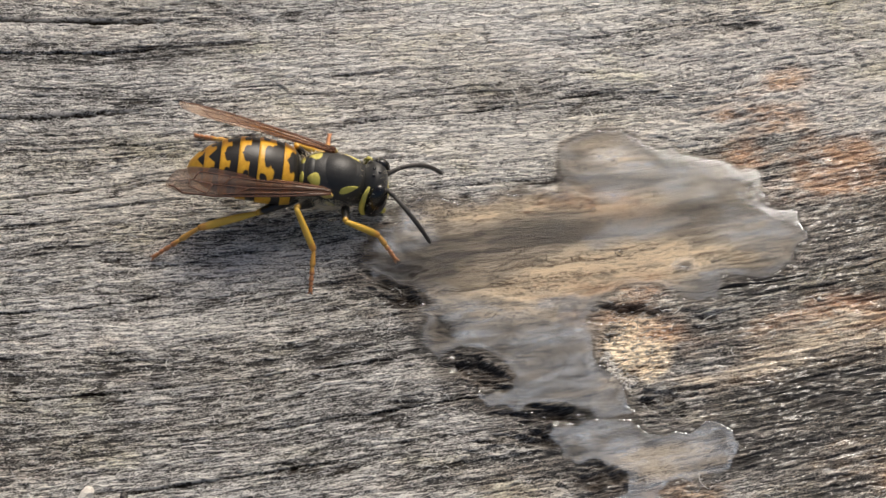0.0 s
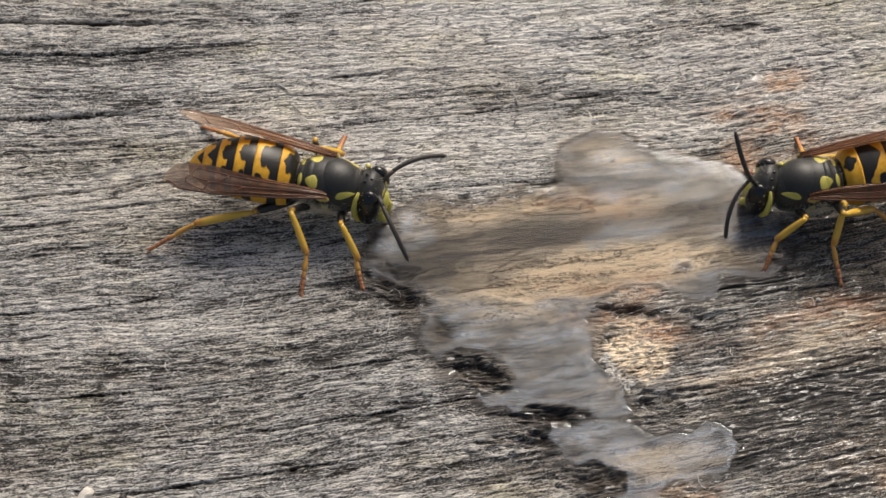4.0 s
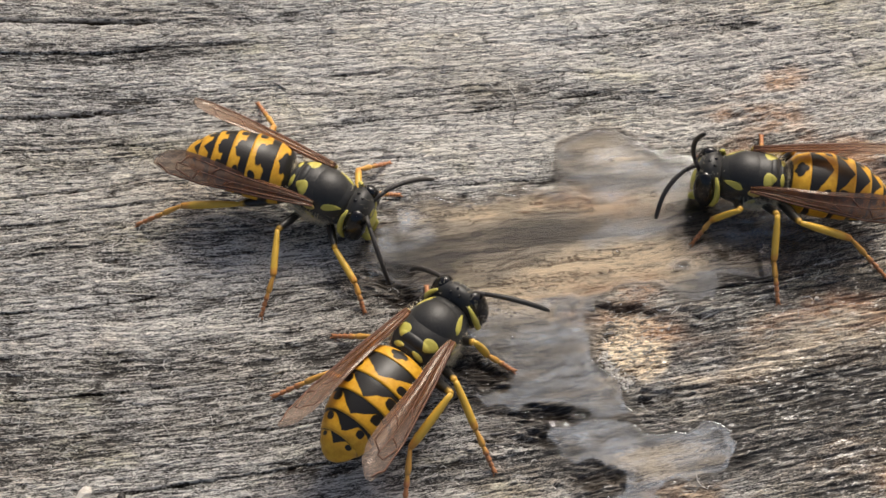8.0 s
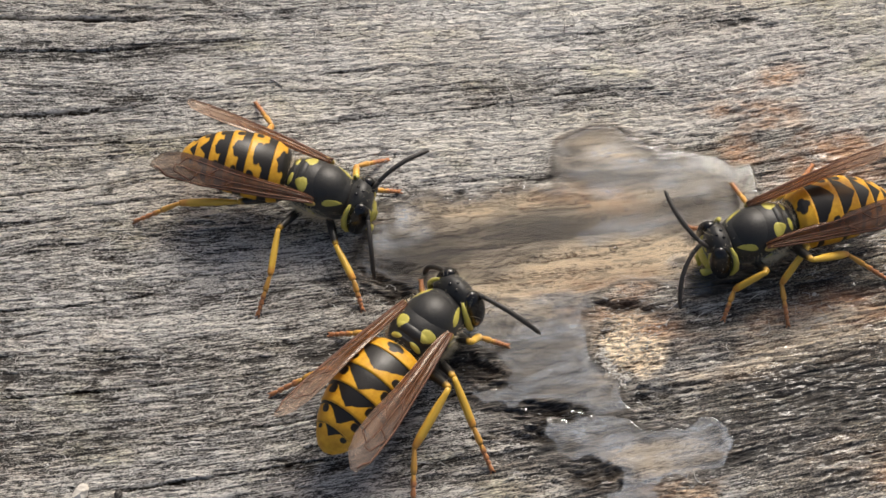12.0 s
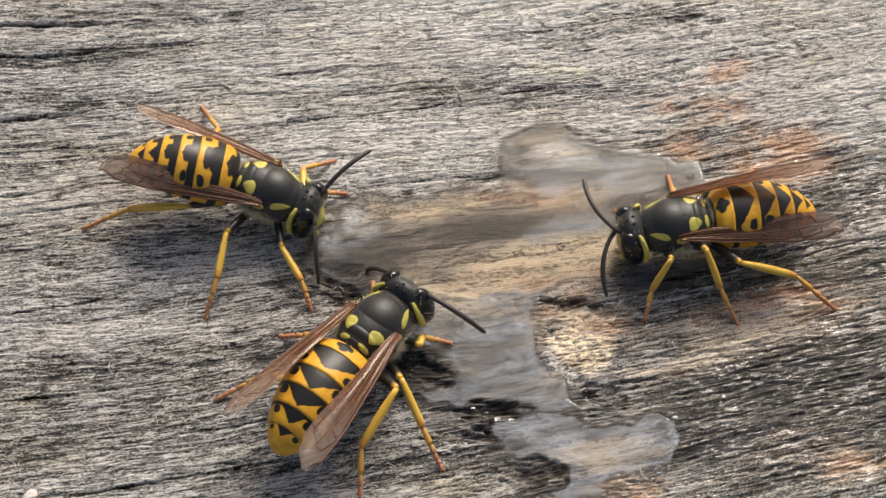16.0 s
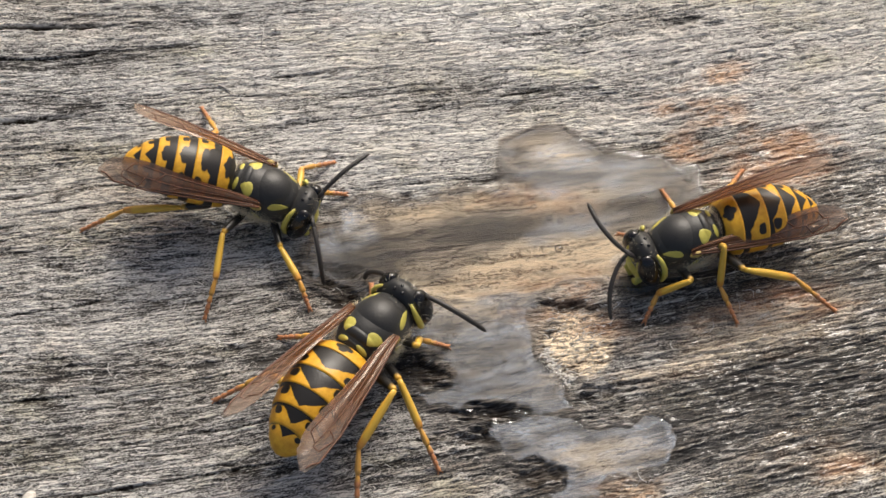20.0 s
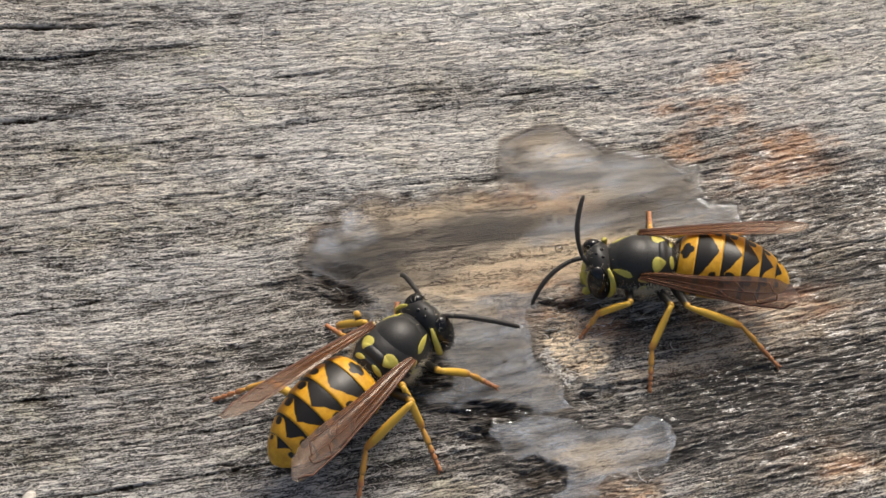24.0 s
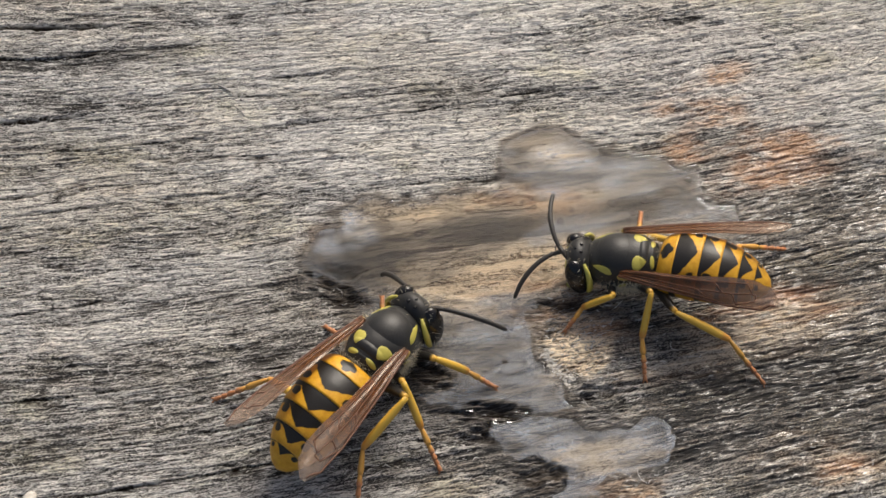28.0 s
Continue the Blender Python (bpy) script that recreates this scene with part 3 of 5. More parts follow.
def surface(x, y):
    """Height and looks of the weathered top."""
    u, v = grain(x, y)
    w = v + 0.10 * vnoise(u / 2.2, v / 0.6, 28) + 0.045 * vnoise(u / 0.7, v / 0.22, 29)
    w = w + 0.05 * vnoise(u / 0.35, v / 0.16, 26)
    fine = 0.6 * vnoise(u / 0.55, w / 0.062, 31) + 0.6 * vnoise(u / 1.8, w / 0.075, 30)
    fibre = 0.6 * vnoise(u / 1.1, w / 0.115, 32) + 0.55 * vnoise(u / 0.42, w / 0.12, 27)
    strand = vnoise(u / 3.0, w / 0.30, 33)
    ridge = vnoise(u / 15, w / 1.25, 34)
    swell = vnoise(u / 40, w / 5.0, 35)
    line = smoothstep(0.14, 0.0, np.abs(vnoise(u / 6.0, w / 0.62, 36))) * smoothstep(-0.1, 0.5, vnoise(u / 3.5, w / 1.1, 37))
    line = np.maximum(line, 0.7 * smoothstep(0.18, 0.0, np.abs(vnoise(u / 2.6, w / 0.33, 39))) * smoothstep(0.0, 0.5, vnoise(u / 1.8, w / 0.4, 40)))
    groove = line + 0.7 * smoothstep(0.55, 0.9, vnoise(u / 7.0, w / 0.45, 38))
    crack = crack_depth(x, y)
    d = pool(x, y)
    inside = smoothstep(0.3, -1.1, d)
    z = 0.050 * fine + 0.060 * fibre + 0.055 * strand + 0.06 * ridge + 0.08 * swell - 0.09 * groove
    flat = smoothstep(0.55, -0.25, d)
    z = z * (1 - 0.86 * flat) - 0.30 * smoothstep(0.12, -0.8, d) - 0.75 * crack
    bite = smoothstep(0.5, -0.4, ovals(x, y, ISLES)) * 0.08 * vnoise(x / 0.35, y / 0.14, 41)
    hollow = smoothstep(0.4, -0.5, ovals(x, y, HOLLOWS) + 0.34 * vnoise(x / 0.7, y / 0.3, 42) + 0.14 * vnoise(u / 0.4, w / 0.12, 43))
    z = z + bite - 0.55 * hollow
    damp = smoothstep(1.5, -1.5, ovals(x, y, DAMP)) * (1 - flat)
    moist = smoothstep(1.5, -1.5, ovals(x, y, MOIST)) * (1 - flat) * (1 - damp)
    z = z + damp * (0.055 * vnoise(u / 1.4, w / 0.20, 44) + 0.05 * vnoise(u / 0.5, w / 0.14, 45) + 0.06 * vnoise(u / 2.6, w / 0.6, 46))
    z = z + moist * (0.06 * vnoise(u / 0.5, w / 0.24, 44) + 0.05 * vnoise(u / 0.25, w / 0.14, 45) + 0.08 * vnoise(u / 6.0, w / 0.8, 46))
    rough = np.maximum(damp, moist)
    wob = 0.9 * vnoise(u / 2.5, v / 0.9, 51) + 0.5 * vnoise(u / 0.9, v / 0.3, 52)
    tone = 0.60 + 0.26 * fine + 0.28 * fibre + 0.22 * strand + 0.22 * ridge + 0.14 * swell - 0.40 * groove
    tone = tone + 0.40 * smoothstep(3.0, -2.5, ovals(x, y, PALE) + 1.5 * vnoise(u / 6, v / 1.5, 55)) - 0.17 * smoothstep(3.0, -3.0, ovals(x, y, DULL))
    tone = tone + 0.30 * smoothstep(0.8, -0.8, ovals(x, y, GOLD)) * (1 - 0.3 * smoothstep(0.8, -0.4, ovals(x, y, [(4.3, 3.2, 7.6, 1.3, 8)])))
    tone = tone + 0.40 * smoothstep(0.6, -0.5, ovals(x, y, TAN) + 0.5 * vnoise(u / 2.0, w / 0.4, 48))
    tone = tone - 0.24 * smoothstep(0.8, -0.6, ovals(x, y, STREAKS) + 0.7 * vnoise(u / 4, w / 0.6, 47))
    soak = smoothstep(1.5, -2.0, ovals(x, y, DAMP) + 1.2 * vnoise(u / 5, v / 1.4, 53))
    tone = tone + smoothstep(4.0, 9.0, y) * (0.16 * vnoise(u / 45, v / 2.2, 71) + 0.12 * vnoise(u / 25, v / 0.9, 72))
    tone = tone - soak * (0.06 + 0.24 * smoothstep(-0.1, 0.5, vnoise(u / 9, v / 0.9, 54)))
    tone = tone + inside * (0.14 - 0.05 * fine - 0.12 * fibre + 0.50 * vnoise(u / 6.0, w / 0.36, 57) + 0.40 * vnoise(u / 0.8, w / 0.10, 58) + 0.26 * vnoise(x / 0.20, y / 0.12, 60))
    wet = np.maximum(smoothstep(0.9, -0.2, d + 0.3 * wob), 0.9 * smoothstep(1.2, -1.6, ovals(x, y, DAMP) + 1.5 * wob))
    wet = np.maximum(wet, 0.60 * smoothstep(1.5, -2.5, ovals(x, y, MOIST) + 1.5 * wob))
    dry = smoothstep(-0.35, -0.85, ovals(x, y, ISLES[:1]) + 0.25 * vnoise(x / 0.6, y / 0.4, 73))
    wet = wet * (1 - 0.9 * dry)
    brown = np.maximum(smoothstep(0.9, -0.7, ovals(x, y, GOLD) + 0.5 * wob) * np.maximum(smoothstep(0.3, -0.3, ovals(x, y, ISLES)), smoothstep(0.25, -0.25, d)), 0.46 * smoothstep(0.8, -0.5, d) * smoothstep(-6.5, -4.0, y) * smoothstep(-0.5, 0.4, vnoise(u / 7, w / 0.9, 59)))
    brown = np.maximum(brown, 0.65 * smoothstep(0.7, -0.5, ovals(x, y, TAN) + 0.7 * wob))
    orange = smoothstep(0.9, -0.8, ovals(x, y, ORANGE) + 0.7 * wob)
    isle = ovals(x, y, ISLES[:2])
    brim = np.exp(-((isle + 0.15) / 0.40) ** 2)
    orange = np.maximum(orange, 0.5 * brim * smoothstep(-8.0, -6.0, y) * smoothstep(-0.9, 0.3, wob))
    dark = smoothstep(0.5, -0.5, ovals(x, y, DARK) + 0.35 * wob)
    dark = np.maximum(dark, 0.9 * np.exp(-((isle - 0.25) / 0.26) ** 2) * smoothstep(-1.2, 0.2, wob))
    dark = np.maximum(dark, 0.85 * smoothstep(0.6, 0.0, np.abs(d - 0.05)) * smoothstep(-0.4, 0.5, wob) * smoothstep(9.0, 4.0, x + 0.6 * y))
    # thin dark outline painted along the pool's edge as its meniscus shade
    dark = np.maximum(dark, 0.95 * smoothstep(0.34, 0.04, np.abs(d - 0.04)) * smoothstep(-1.0, 0.0, vnoise(x / 1.8, y / 1.2, 56)))
    dark = np.maximum(dark, 0.95 * smoothstep(0.9, 0.2, np.abs(d - 0.3)) * smoothstep(-0.7, 0.2, wob) * smoothstep(11.0, 6.0, x + 0.6 * y) * smoothstep(-1.0, -3.0, y))
    dark = np.maximum(dark, 0.55 * inside * smoothstep(0.25, 0.65, vnoise(u / 1.5, w / 0.34, 74) + 0.4 * vnoise(u / 0.4, w / 0.12, 76)))
    dark = np.maximum(dark, 1.1 * smoothstep(0.35, -0.3, ovals(x, y, DARK[1:2]) + 0.3 * wob))
    # where recess shade is painted: hollows, cracks, deep grooves
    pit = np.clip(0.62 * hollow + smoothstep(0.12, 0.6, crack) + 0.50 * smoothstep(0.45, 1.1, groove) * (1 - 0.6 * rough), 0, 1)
    return z, dict(grain_u=u, grain_v=v, tone=tone, wet=wet, brown=brown, orange=orange, dark=dark, pit=pit, sunk=smoothstep(0.05, -0.25, d)), d


def grid_mesh(name, xs, ys, z, attributes, material, keep=None):
    """A sheet over the lines xs and ys (mm)."""
    nx, ny = len(xs), len(ys)
    gx, gy = np.meshgrid(xs, ys)
    co = np.stack([gx, gy, z], -1).reshape(-1, 3) * MM
    idx = np.arange(nx * ny).reshape(ny, nx)
    quads = np.stack([idx[:-1, :-1], idx[:-1, 1:], idx[1:, 1:], idx[1:, :-1]], -1).reshape(-1, 4)
    if keep is not None:
        k = keep.reshape(-1)
        quads = quads[k[quads].all(1)]
        used = np.unique(quads)
        remap = np.zeros(nx * ny, int)
        remap[used] = np.arange(len(used))
        quads, co = remap[quads], co[used]
        attributes = {a: v.reshape(-1)[used] for a, v in attributes.items()}
    return sheet(name, co, quads, attributes, material)


def sheet(name, co, quads, attributes, material):
    me = bpy.data.meshes.new(name)
    me.vertices.add(len(co))
    me.vertices.foreach_set("co", co.astype(np.float32).ravel())
    me.loops.add(quads.size)
    me.loops.foreach_set("vertex_index", quads.astype(np.int32).ravel())
    me.polygons.add(len(quads))
    me.polygons.foreach_set("loop_start", np.arange(0, quads.size, 4, dtype=np.int32))
    me.update(calc_edges=True)
    me.polygons.foreach_set("use_smooth", np.ones(len(quads), bool))
    for key, value in attributes.items():
        me.attributes.new(key, "FLOAT", "POINT").data.foreach_set("value", np.ascontiguousarray(value, np.float32).ravel())
    me.materials.append(material)
    me.update()
    return new(name, me)


def build_plank():
    wide = lambda lo, hi, n: np.linspace(lo, hi, n)
    xs = np.concatenate([wide(-300, -36, 50)[:-1], np.arange(-36, 40.01, 0.13), wide(40, 300, 50)[1:]])
    ys = np.concatenate([wide(-100, -20, 60)[:-1], np.arange(-20, 23.01, 0.042), wide(23, 100, 60)[1:]])
    gx, gy = np.meshgrid(xs, ys)
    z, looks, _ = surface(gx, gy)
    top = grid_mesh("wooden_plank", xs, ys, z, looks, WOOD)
    tagged(top, "weathered silver-grey wooden plank, cracked and frayed, partly wet", "plank", kind="structure")
    b = bmesh.new()
    bmesh.ops.create_cube(b, size=1.0, matrix=Matrix.Translation((0, 0, -0.0235)) @ Matrix.Diagonal((0.6, 0.2, 0.043, 1)))
    bmesh.ops.bevel(b, geom=list(b.edges), offset=0.0015, segments=2, affect="EDGES")
    me = bpy.data.meshes.new("plank_body")
    b.to_mesh(me)
    b.free()
    me.materials.append(WOOD)
    body = new("plank_body", me)
    body.parent = top
    return top


def build_puddle():
    xs, ys = np.arange(-8, 26, 0.075), np.arange(-19.5, 11, 0.065)
    gx, gy = np.meshgrid(xs, ys)
    d = pool(gx, gy)
    # a flat sheet that creeps up the wood at its rim
    z = -0.01 + 0.006 * vnoise(gx / 4, gy / 3, 61) - (0.012 - 0.010 * smoothstep(3.0, 5.0, gy) + 0.010 * smoothstep(-8.0, -10.0, gy)) * np.exp(np.minimum(d, 0) / 0.18) - (0.7 - 0.6 * smoothstep(3.0, 5.0, gy)) * np.maximum(d, 0)
    for (ax, ay), (bx, by), width in RIPPLES:
        k = ((gx - ax) * (bx - ax) + (gy - ay) * (by - ay)) / ((bx - ax) ** 2 + (by - ay) ** 2)
        off = ((gx - ax) * (by - ay) - (gy - ay) * (bx - ax)) / math.hypot(bx - ax, by - ay) + 0.5 * (k - 0.5) ** 2 + 0.1 * vnoise(k * 5, k * 0, 68)
        z = z - 0.010 * smoothstep(0, 0.2, k) * smoothstep(1, 0.8, k) * np.exp(-(off / width) ** 2)
    ring = ovals(gx, gy, ISLES[:1]) - 0.75
    z = z + 0.014 * np.exp(-(ring / 0.22) ** 2) * smoothstep(1.5, -2.0, gx - 11.5 + 0.6 * (gy + 8))
    u, v = grain(gx, gy)
    wob = 0.6 * vnoise(gx / 1.1, gy / 0.8, 64) + 0.25 * vnoise(gx / 0.4, gy / 0.3, 66)
    milk = 0.04 * smoothstep(0.05, 0.65, vnoise(u / 9, v / 1.0, 62)) + 0.05 * smoothstep(0.1, 0.8, vnoise(u / 1.4, v / 0.5, 63))
    milk = milk - 0.20 * smoothstep(1.0, -1.0, ovals(gx, gy, GOLD))
    milk = milk - 0.12 * smoothstep(0.5, -0.5, ovals(gx, gy, DARK[1:3]))
    # sky reflection painted as pale drifts in the film
    sky_sheen = ovals(gx, gy, SKY_SHEEN)
    milk = np.maximum(milk, 0.29 * smoothstep(0.7, -0.5, sky_sheen + 0.8 * wob) * (0.45 + 0.75 * smoothstep(-0.4, 0.5, vnoise(u / 2.2, v / 0.45, 65) + 0.5 * vnoise(u / 0.8, v / 0.2, 75))))
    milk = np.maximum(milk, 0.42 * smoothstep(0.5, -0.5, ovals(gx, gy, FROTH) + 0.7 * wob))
    # pale line painted for the highlight on the film's rim
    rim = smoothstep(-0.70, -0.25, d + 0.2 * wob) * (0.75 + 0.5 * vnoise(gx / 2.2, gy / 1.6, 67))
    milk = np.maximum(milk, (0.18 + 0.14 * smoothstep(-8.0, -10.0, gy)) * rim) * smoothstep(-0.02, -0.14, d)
    milk = np.clip(milk, 0.0, 0.8)
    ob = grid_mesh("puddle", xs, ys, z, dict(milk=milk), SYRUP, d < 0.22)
    ob.visible_shadow = False
    tagged(ob, "shallow puddle of sugar water on the plank, grey sky sheen painted in", "puddle", kind="structure")
    return ob


def height_at(x, y):
    return float(surface(np.array([[float(x)]]), np.array([[float(y)]]))[0][0, 0])


plank = build_plank()
puddle = build_puddle()


def build_fibres():
    """Loose wood hairs that lie on the weathered grain: a frizz of short ones, and long curls here and there."""
    rng = np.random.default_rng(5)
    n = 64000
    x, y = rng.uniform(-34, 37, n), rng.uniform(-19, 22, n)
    z, looks, d = surface(x[None], y[None])
    z, d, wet, pit, tone = z[0], d[0], looks["wet"][0], looks["pit"][0], looks["tone"][0]
    keep = (d > 0.25) & (rng.random(n) > 1.02 * wet) & (rng.random(n) > 0.9 * pit) & (rng.random(n) < 0.25 + tone)
    x, y, z = x[keep], y[keep], z[keep]
    n = len(x)
    long = rng.random(n) < 0.07
    a = 0.14 + 0.0028 * x - 0.0022 * y + rng.normal(0, 0.42, n) * np.where(long, 1.8, 1.0)
    length = np.where(long, 0.5 + rng.gamma(2.0, 0.22, n), 0.10 + rng.gamma(2.2, 0.085, n))
    r = np.where(long, 0.012 + 0.010 * rng.random(n), 0.012 + 0.020 * rng.random(n))
    lift = np.where(long, rng.uniform(0.05, 0.3, n), rng.uniform(-0.12, 0.16, n))
    bend = rng.normal(0, 0.22, n) * length
    ca, sa = np.cos(a), np.sin(a)
    rows = []
    for t in (0.0, 0.33, 0.67, 1.0):
        bow = bend * 4 * t * (1 - t)
        px, py, pz = x + ca * length * (t - 0.5) - sa * bow, y + sa * length * (t - 0.5) + ca * bow, z + 0.015 + lift * length * t
        w = r * (0.35 + 2.2 * t * (1 - t) + 0.2 * (1 - t))
        for side, up in ((1, 0), (-1, 0), (0, 1.3)):
            rows.append(np.stack([px - sa * w * side, py + ca * w * side, pz + up * w], -1))
    co = np.stack(rows, 1).reshape(-1, 3) * MM
    quads = np.array([(3 * k + p, 3 * k + q, 3 * k + 3 + q, 3 * k + 3 + p) for k in range(3) for p, q in ((1, 2), (2, 0))])
    quads = (np.arange(n)[:, None, None] * 12 + quads[None]).reshape(-1, 4)
    ob = sheet("wood_fibres", co, quads, {}, FIBRE)
    return tagged(ob, "loose pale wood fibres frayed from the plank", "fibres", kind="stuff")


build_fibres()


def build_specks():
    """Dust and sugar grains that lie on the wet film."""
    rng = np.random.default_rng(9)
    n = 1000
    x, y = rng.uniform(-6, 23, n), rng.uniform(-17.5, 9, n)
    ground, _, d = surface(x[None], y[None])
    keep = d[0] < -0.25
    # a crust of grains on the lower rim of the dry island
    k = rng.uniform(0, 1, 230)
    off = rng.normal(0, 0.14, 230)
    cx, cy = 10.1 + 1.7 * k - 0.25 * np.sin(3.1 * k) + off, -7.6 - 2.3 * k + off
    crust = surface(cx[None], cy[None])[0][0]
    x, y, g = np.append(x[keep], cx), np.append(y[keep], cy), np.append(ground[0][keep], crust)
    verts, faces = [], []
    for px, py, gz in zip(x, y, g):
        r = 0.009 + 0.030 * rng.random() ** 4 if len(verts) < 6 * keep.sum() else 0.03 + 0.06 * rng.random() ** 2
        z, n = max(-0.03, gz + 0.02), len(verts)
        a = rng.uniform(0, 6.28)
        ring = [(px + 1.5 * r * math.cos(a + k * 1.257) * (0.7 + 0.5 * rng.random()), py + r * math.sin(a + k * 1.257), z) for k in range(5)]
        verts += ring + [(px, py, z + r * 0.7)]
        faces += [(n + k, n + (k + 1) % 5, n + 5) for k in range(5)]
    return tagged(part("sugar_grains", (verts, faces, None), GRAIN, smooth=False), "tiny pale grains of sugar and dust on the puddle", "grains", kind="stuff")


build_specks()
splinters = [((-8.7, 16.4), (-8.7, 18.7), 0.05), ((-9.6, 10.6), (-10.6, 11.6), 0.045), ((-11.6, 13.3), (-10.7, 12.6), 0.07), ((-10.8, 3.2), (-9.9, 2.5), 0.05), ((-2.9, -9.4), (-3.6, -10.8), 0.05), ((4.6, 12.8), (5.2, 11.2), 0.045)]
for (x0, y0), (x1, y1), r in splinters:
    za, zb = height_at(x0, y0), height_at(x1, y1)
    pts = [(x0 + (x1 - x0) * t + 0.12 * math.sin(3 * t), y0 + (y1 - y0) * t, za + (zb - za) * t + 0.08 + 0.25 * t * (1 - t)) for t in (0, 0.25, 0.5, 0.75, 1)]
    ob = part("splinter", tube(pts, [r * 0.6, r, r, r * 0.8, r * 0.3], 6), FIBRE)
    tagged(ob, "pale thin wood splinter lying on the plank", "splinter", "splinters on the plank")



def build_bubble(x, y, r, rise=0.5):
    rings = [(r * math.cos(k * 0.2618), r * rise * math.sin(k * 0.2618)) for k in range(6)]
    verts = [(q * math.cos(a * 0.3927), q * math.sin(a * 0.3927), h) for q, h in rings for a in range(16)] + [(0, 0, r * rise)]
    faces = [(16 * k + a, 16 * k + (a + 1) % 16, 16 * k + 16 + (a + 1) % 16, 16 * k + 16 + a) for k in range(5) for a in range(16)] + [(80 + a, 80 + (a + 1) % 16, 96) for a in range(16)]
    ob = part("bubble", (verts, faces, None), BUBBLE)
    ob.location = (x * MM, y * MM, -0.07 * MM)
    ob.visible_shadow = False
    collar = part("collar", tube([(1.04 * r * math.cos(a * 0.3927), 1.04 * r * math.sin(a * 0.3927), 0.02) for a in range(17)], [min(0.10 * r, 0.04) + 0.012] * 17, 6), SYRUP_RIM, ob)
    collar.visible_shadow = False
    return tagged(ob, "tiny clear air bubble in the sugar water", "bubble", "bubbles in the puddle")


BUBBLE, SYRUP_RIM = bubble_material(), shell_material("bubble_rim", (0.10, 0.085, 0.07), (0.05, 0.04, 0.035), 0.08, 5000)
for spot in BUBBLES:
    build_bubble(spot[0], spot[1], spot[2] * 0.5)


def build_crumb(x, y, r, material, label, seed):
    """An irregular crumb, flat below."""
    rng = np.random.default_rng(seed)
    geo = ellipsoid((0, 0, r * 0.35), (r, r * 0.8, r * 0.6), (0, 0, 30 * seed), 9, 7)
    verts = [tuple(c * (0.8 + 0.45 * rng.random()) for c in v) for v in geo[0]]
    ob = part("crumb", (verts, geo[1], geo[2]), material, smooth=False)
    ob.location = (x * MM, y * MM, (height_at(x, y) + 0.02) * MM)
    return tagged(ob, label, "crumb", "crumbs on the plank")


build_crumb(24.0, -3.7, 0.16, GRAIN, "tiny pale crumb on the wet wood", 1)
build_crumb(-21.3, -17.1, 0.55, GRAIN, "pale yellowish crumb on the dry wood", 2)
build_crumb(-19.1, -17.2, 0.30, SOOT, "small dark crumb on the dry wood", 3)

soil = part("ground", ([(-4e5, -4e5, -46), (4e5, -4e5, -46), (4e5, 4e5, -46), (-4e5, 4e5, -46)], [(0, 1, 2, 3)], None), DIRT, smooth=False)
tagged(soil, "plain brown soil under the plank", "ground", kind="structure")


# ---- the wasps (x forward, y to the wasp's left, z up; millimetres) ----
NECK, WAIST = Vector((2.45, 0, -0.1)), Vector((-1.5, 0, -0.2))
ANTENNA_ROOT, WING_ROOT = Vector((1.06, 0.40, 1.22)), Vector((0.6, 1.55, 1.08))
HIPS = dict(F=Vector((1.6, 0.75, -1.15)), M=Vector((0.1, 0.85, -1.3)), H=Vector((-1.0, 0.75, -1.1)))
LEG_LENGTHS = dict(F=(2.7, 2.6, 2.0), M=(3.0, 3.0, 2.7), H=(3.5, 3.8, 3.7))
STANCE = dict(F=(4.2, 3.0), M=(0.2, 5.2), H=(-5.5, 5.0))
PLATES = [(0.0, -1.15), (-1.06, -2.75), (-2.65, -4.0), (-3.9, -5.15), (-5.05, -6.15), (-6.05, -7.2)]


def gaster_radius(x):
    f = np.interp(-x * 0.9375, [0, 0.12, 0.45, 1.0, 1.8, 2.7, 3.7, 4.7, 5.5, 6.2, 6.6, 6.75], [0.50, 1.34, 1.72, 1.86, 1.95, 1.95, 1.86, 1.62, 1.30, 0.87, 0.46, 0.05])
    return float(f)


def gaster_middle(x):
    return 0.50 * math.sin(math.pi * min(max(-x / 7.2, 0), 1)) - 0.004 * x * x


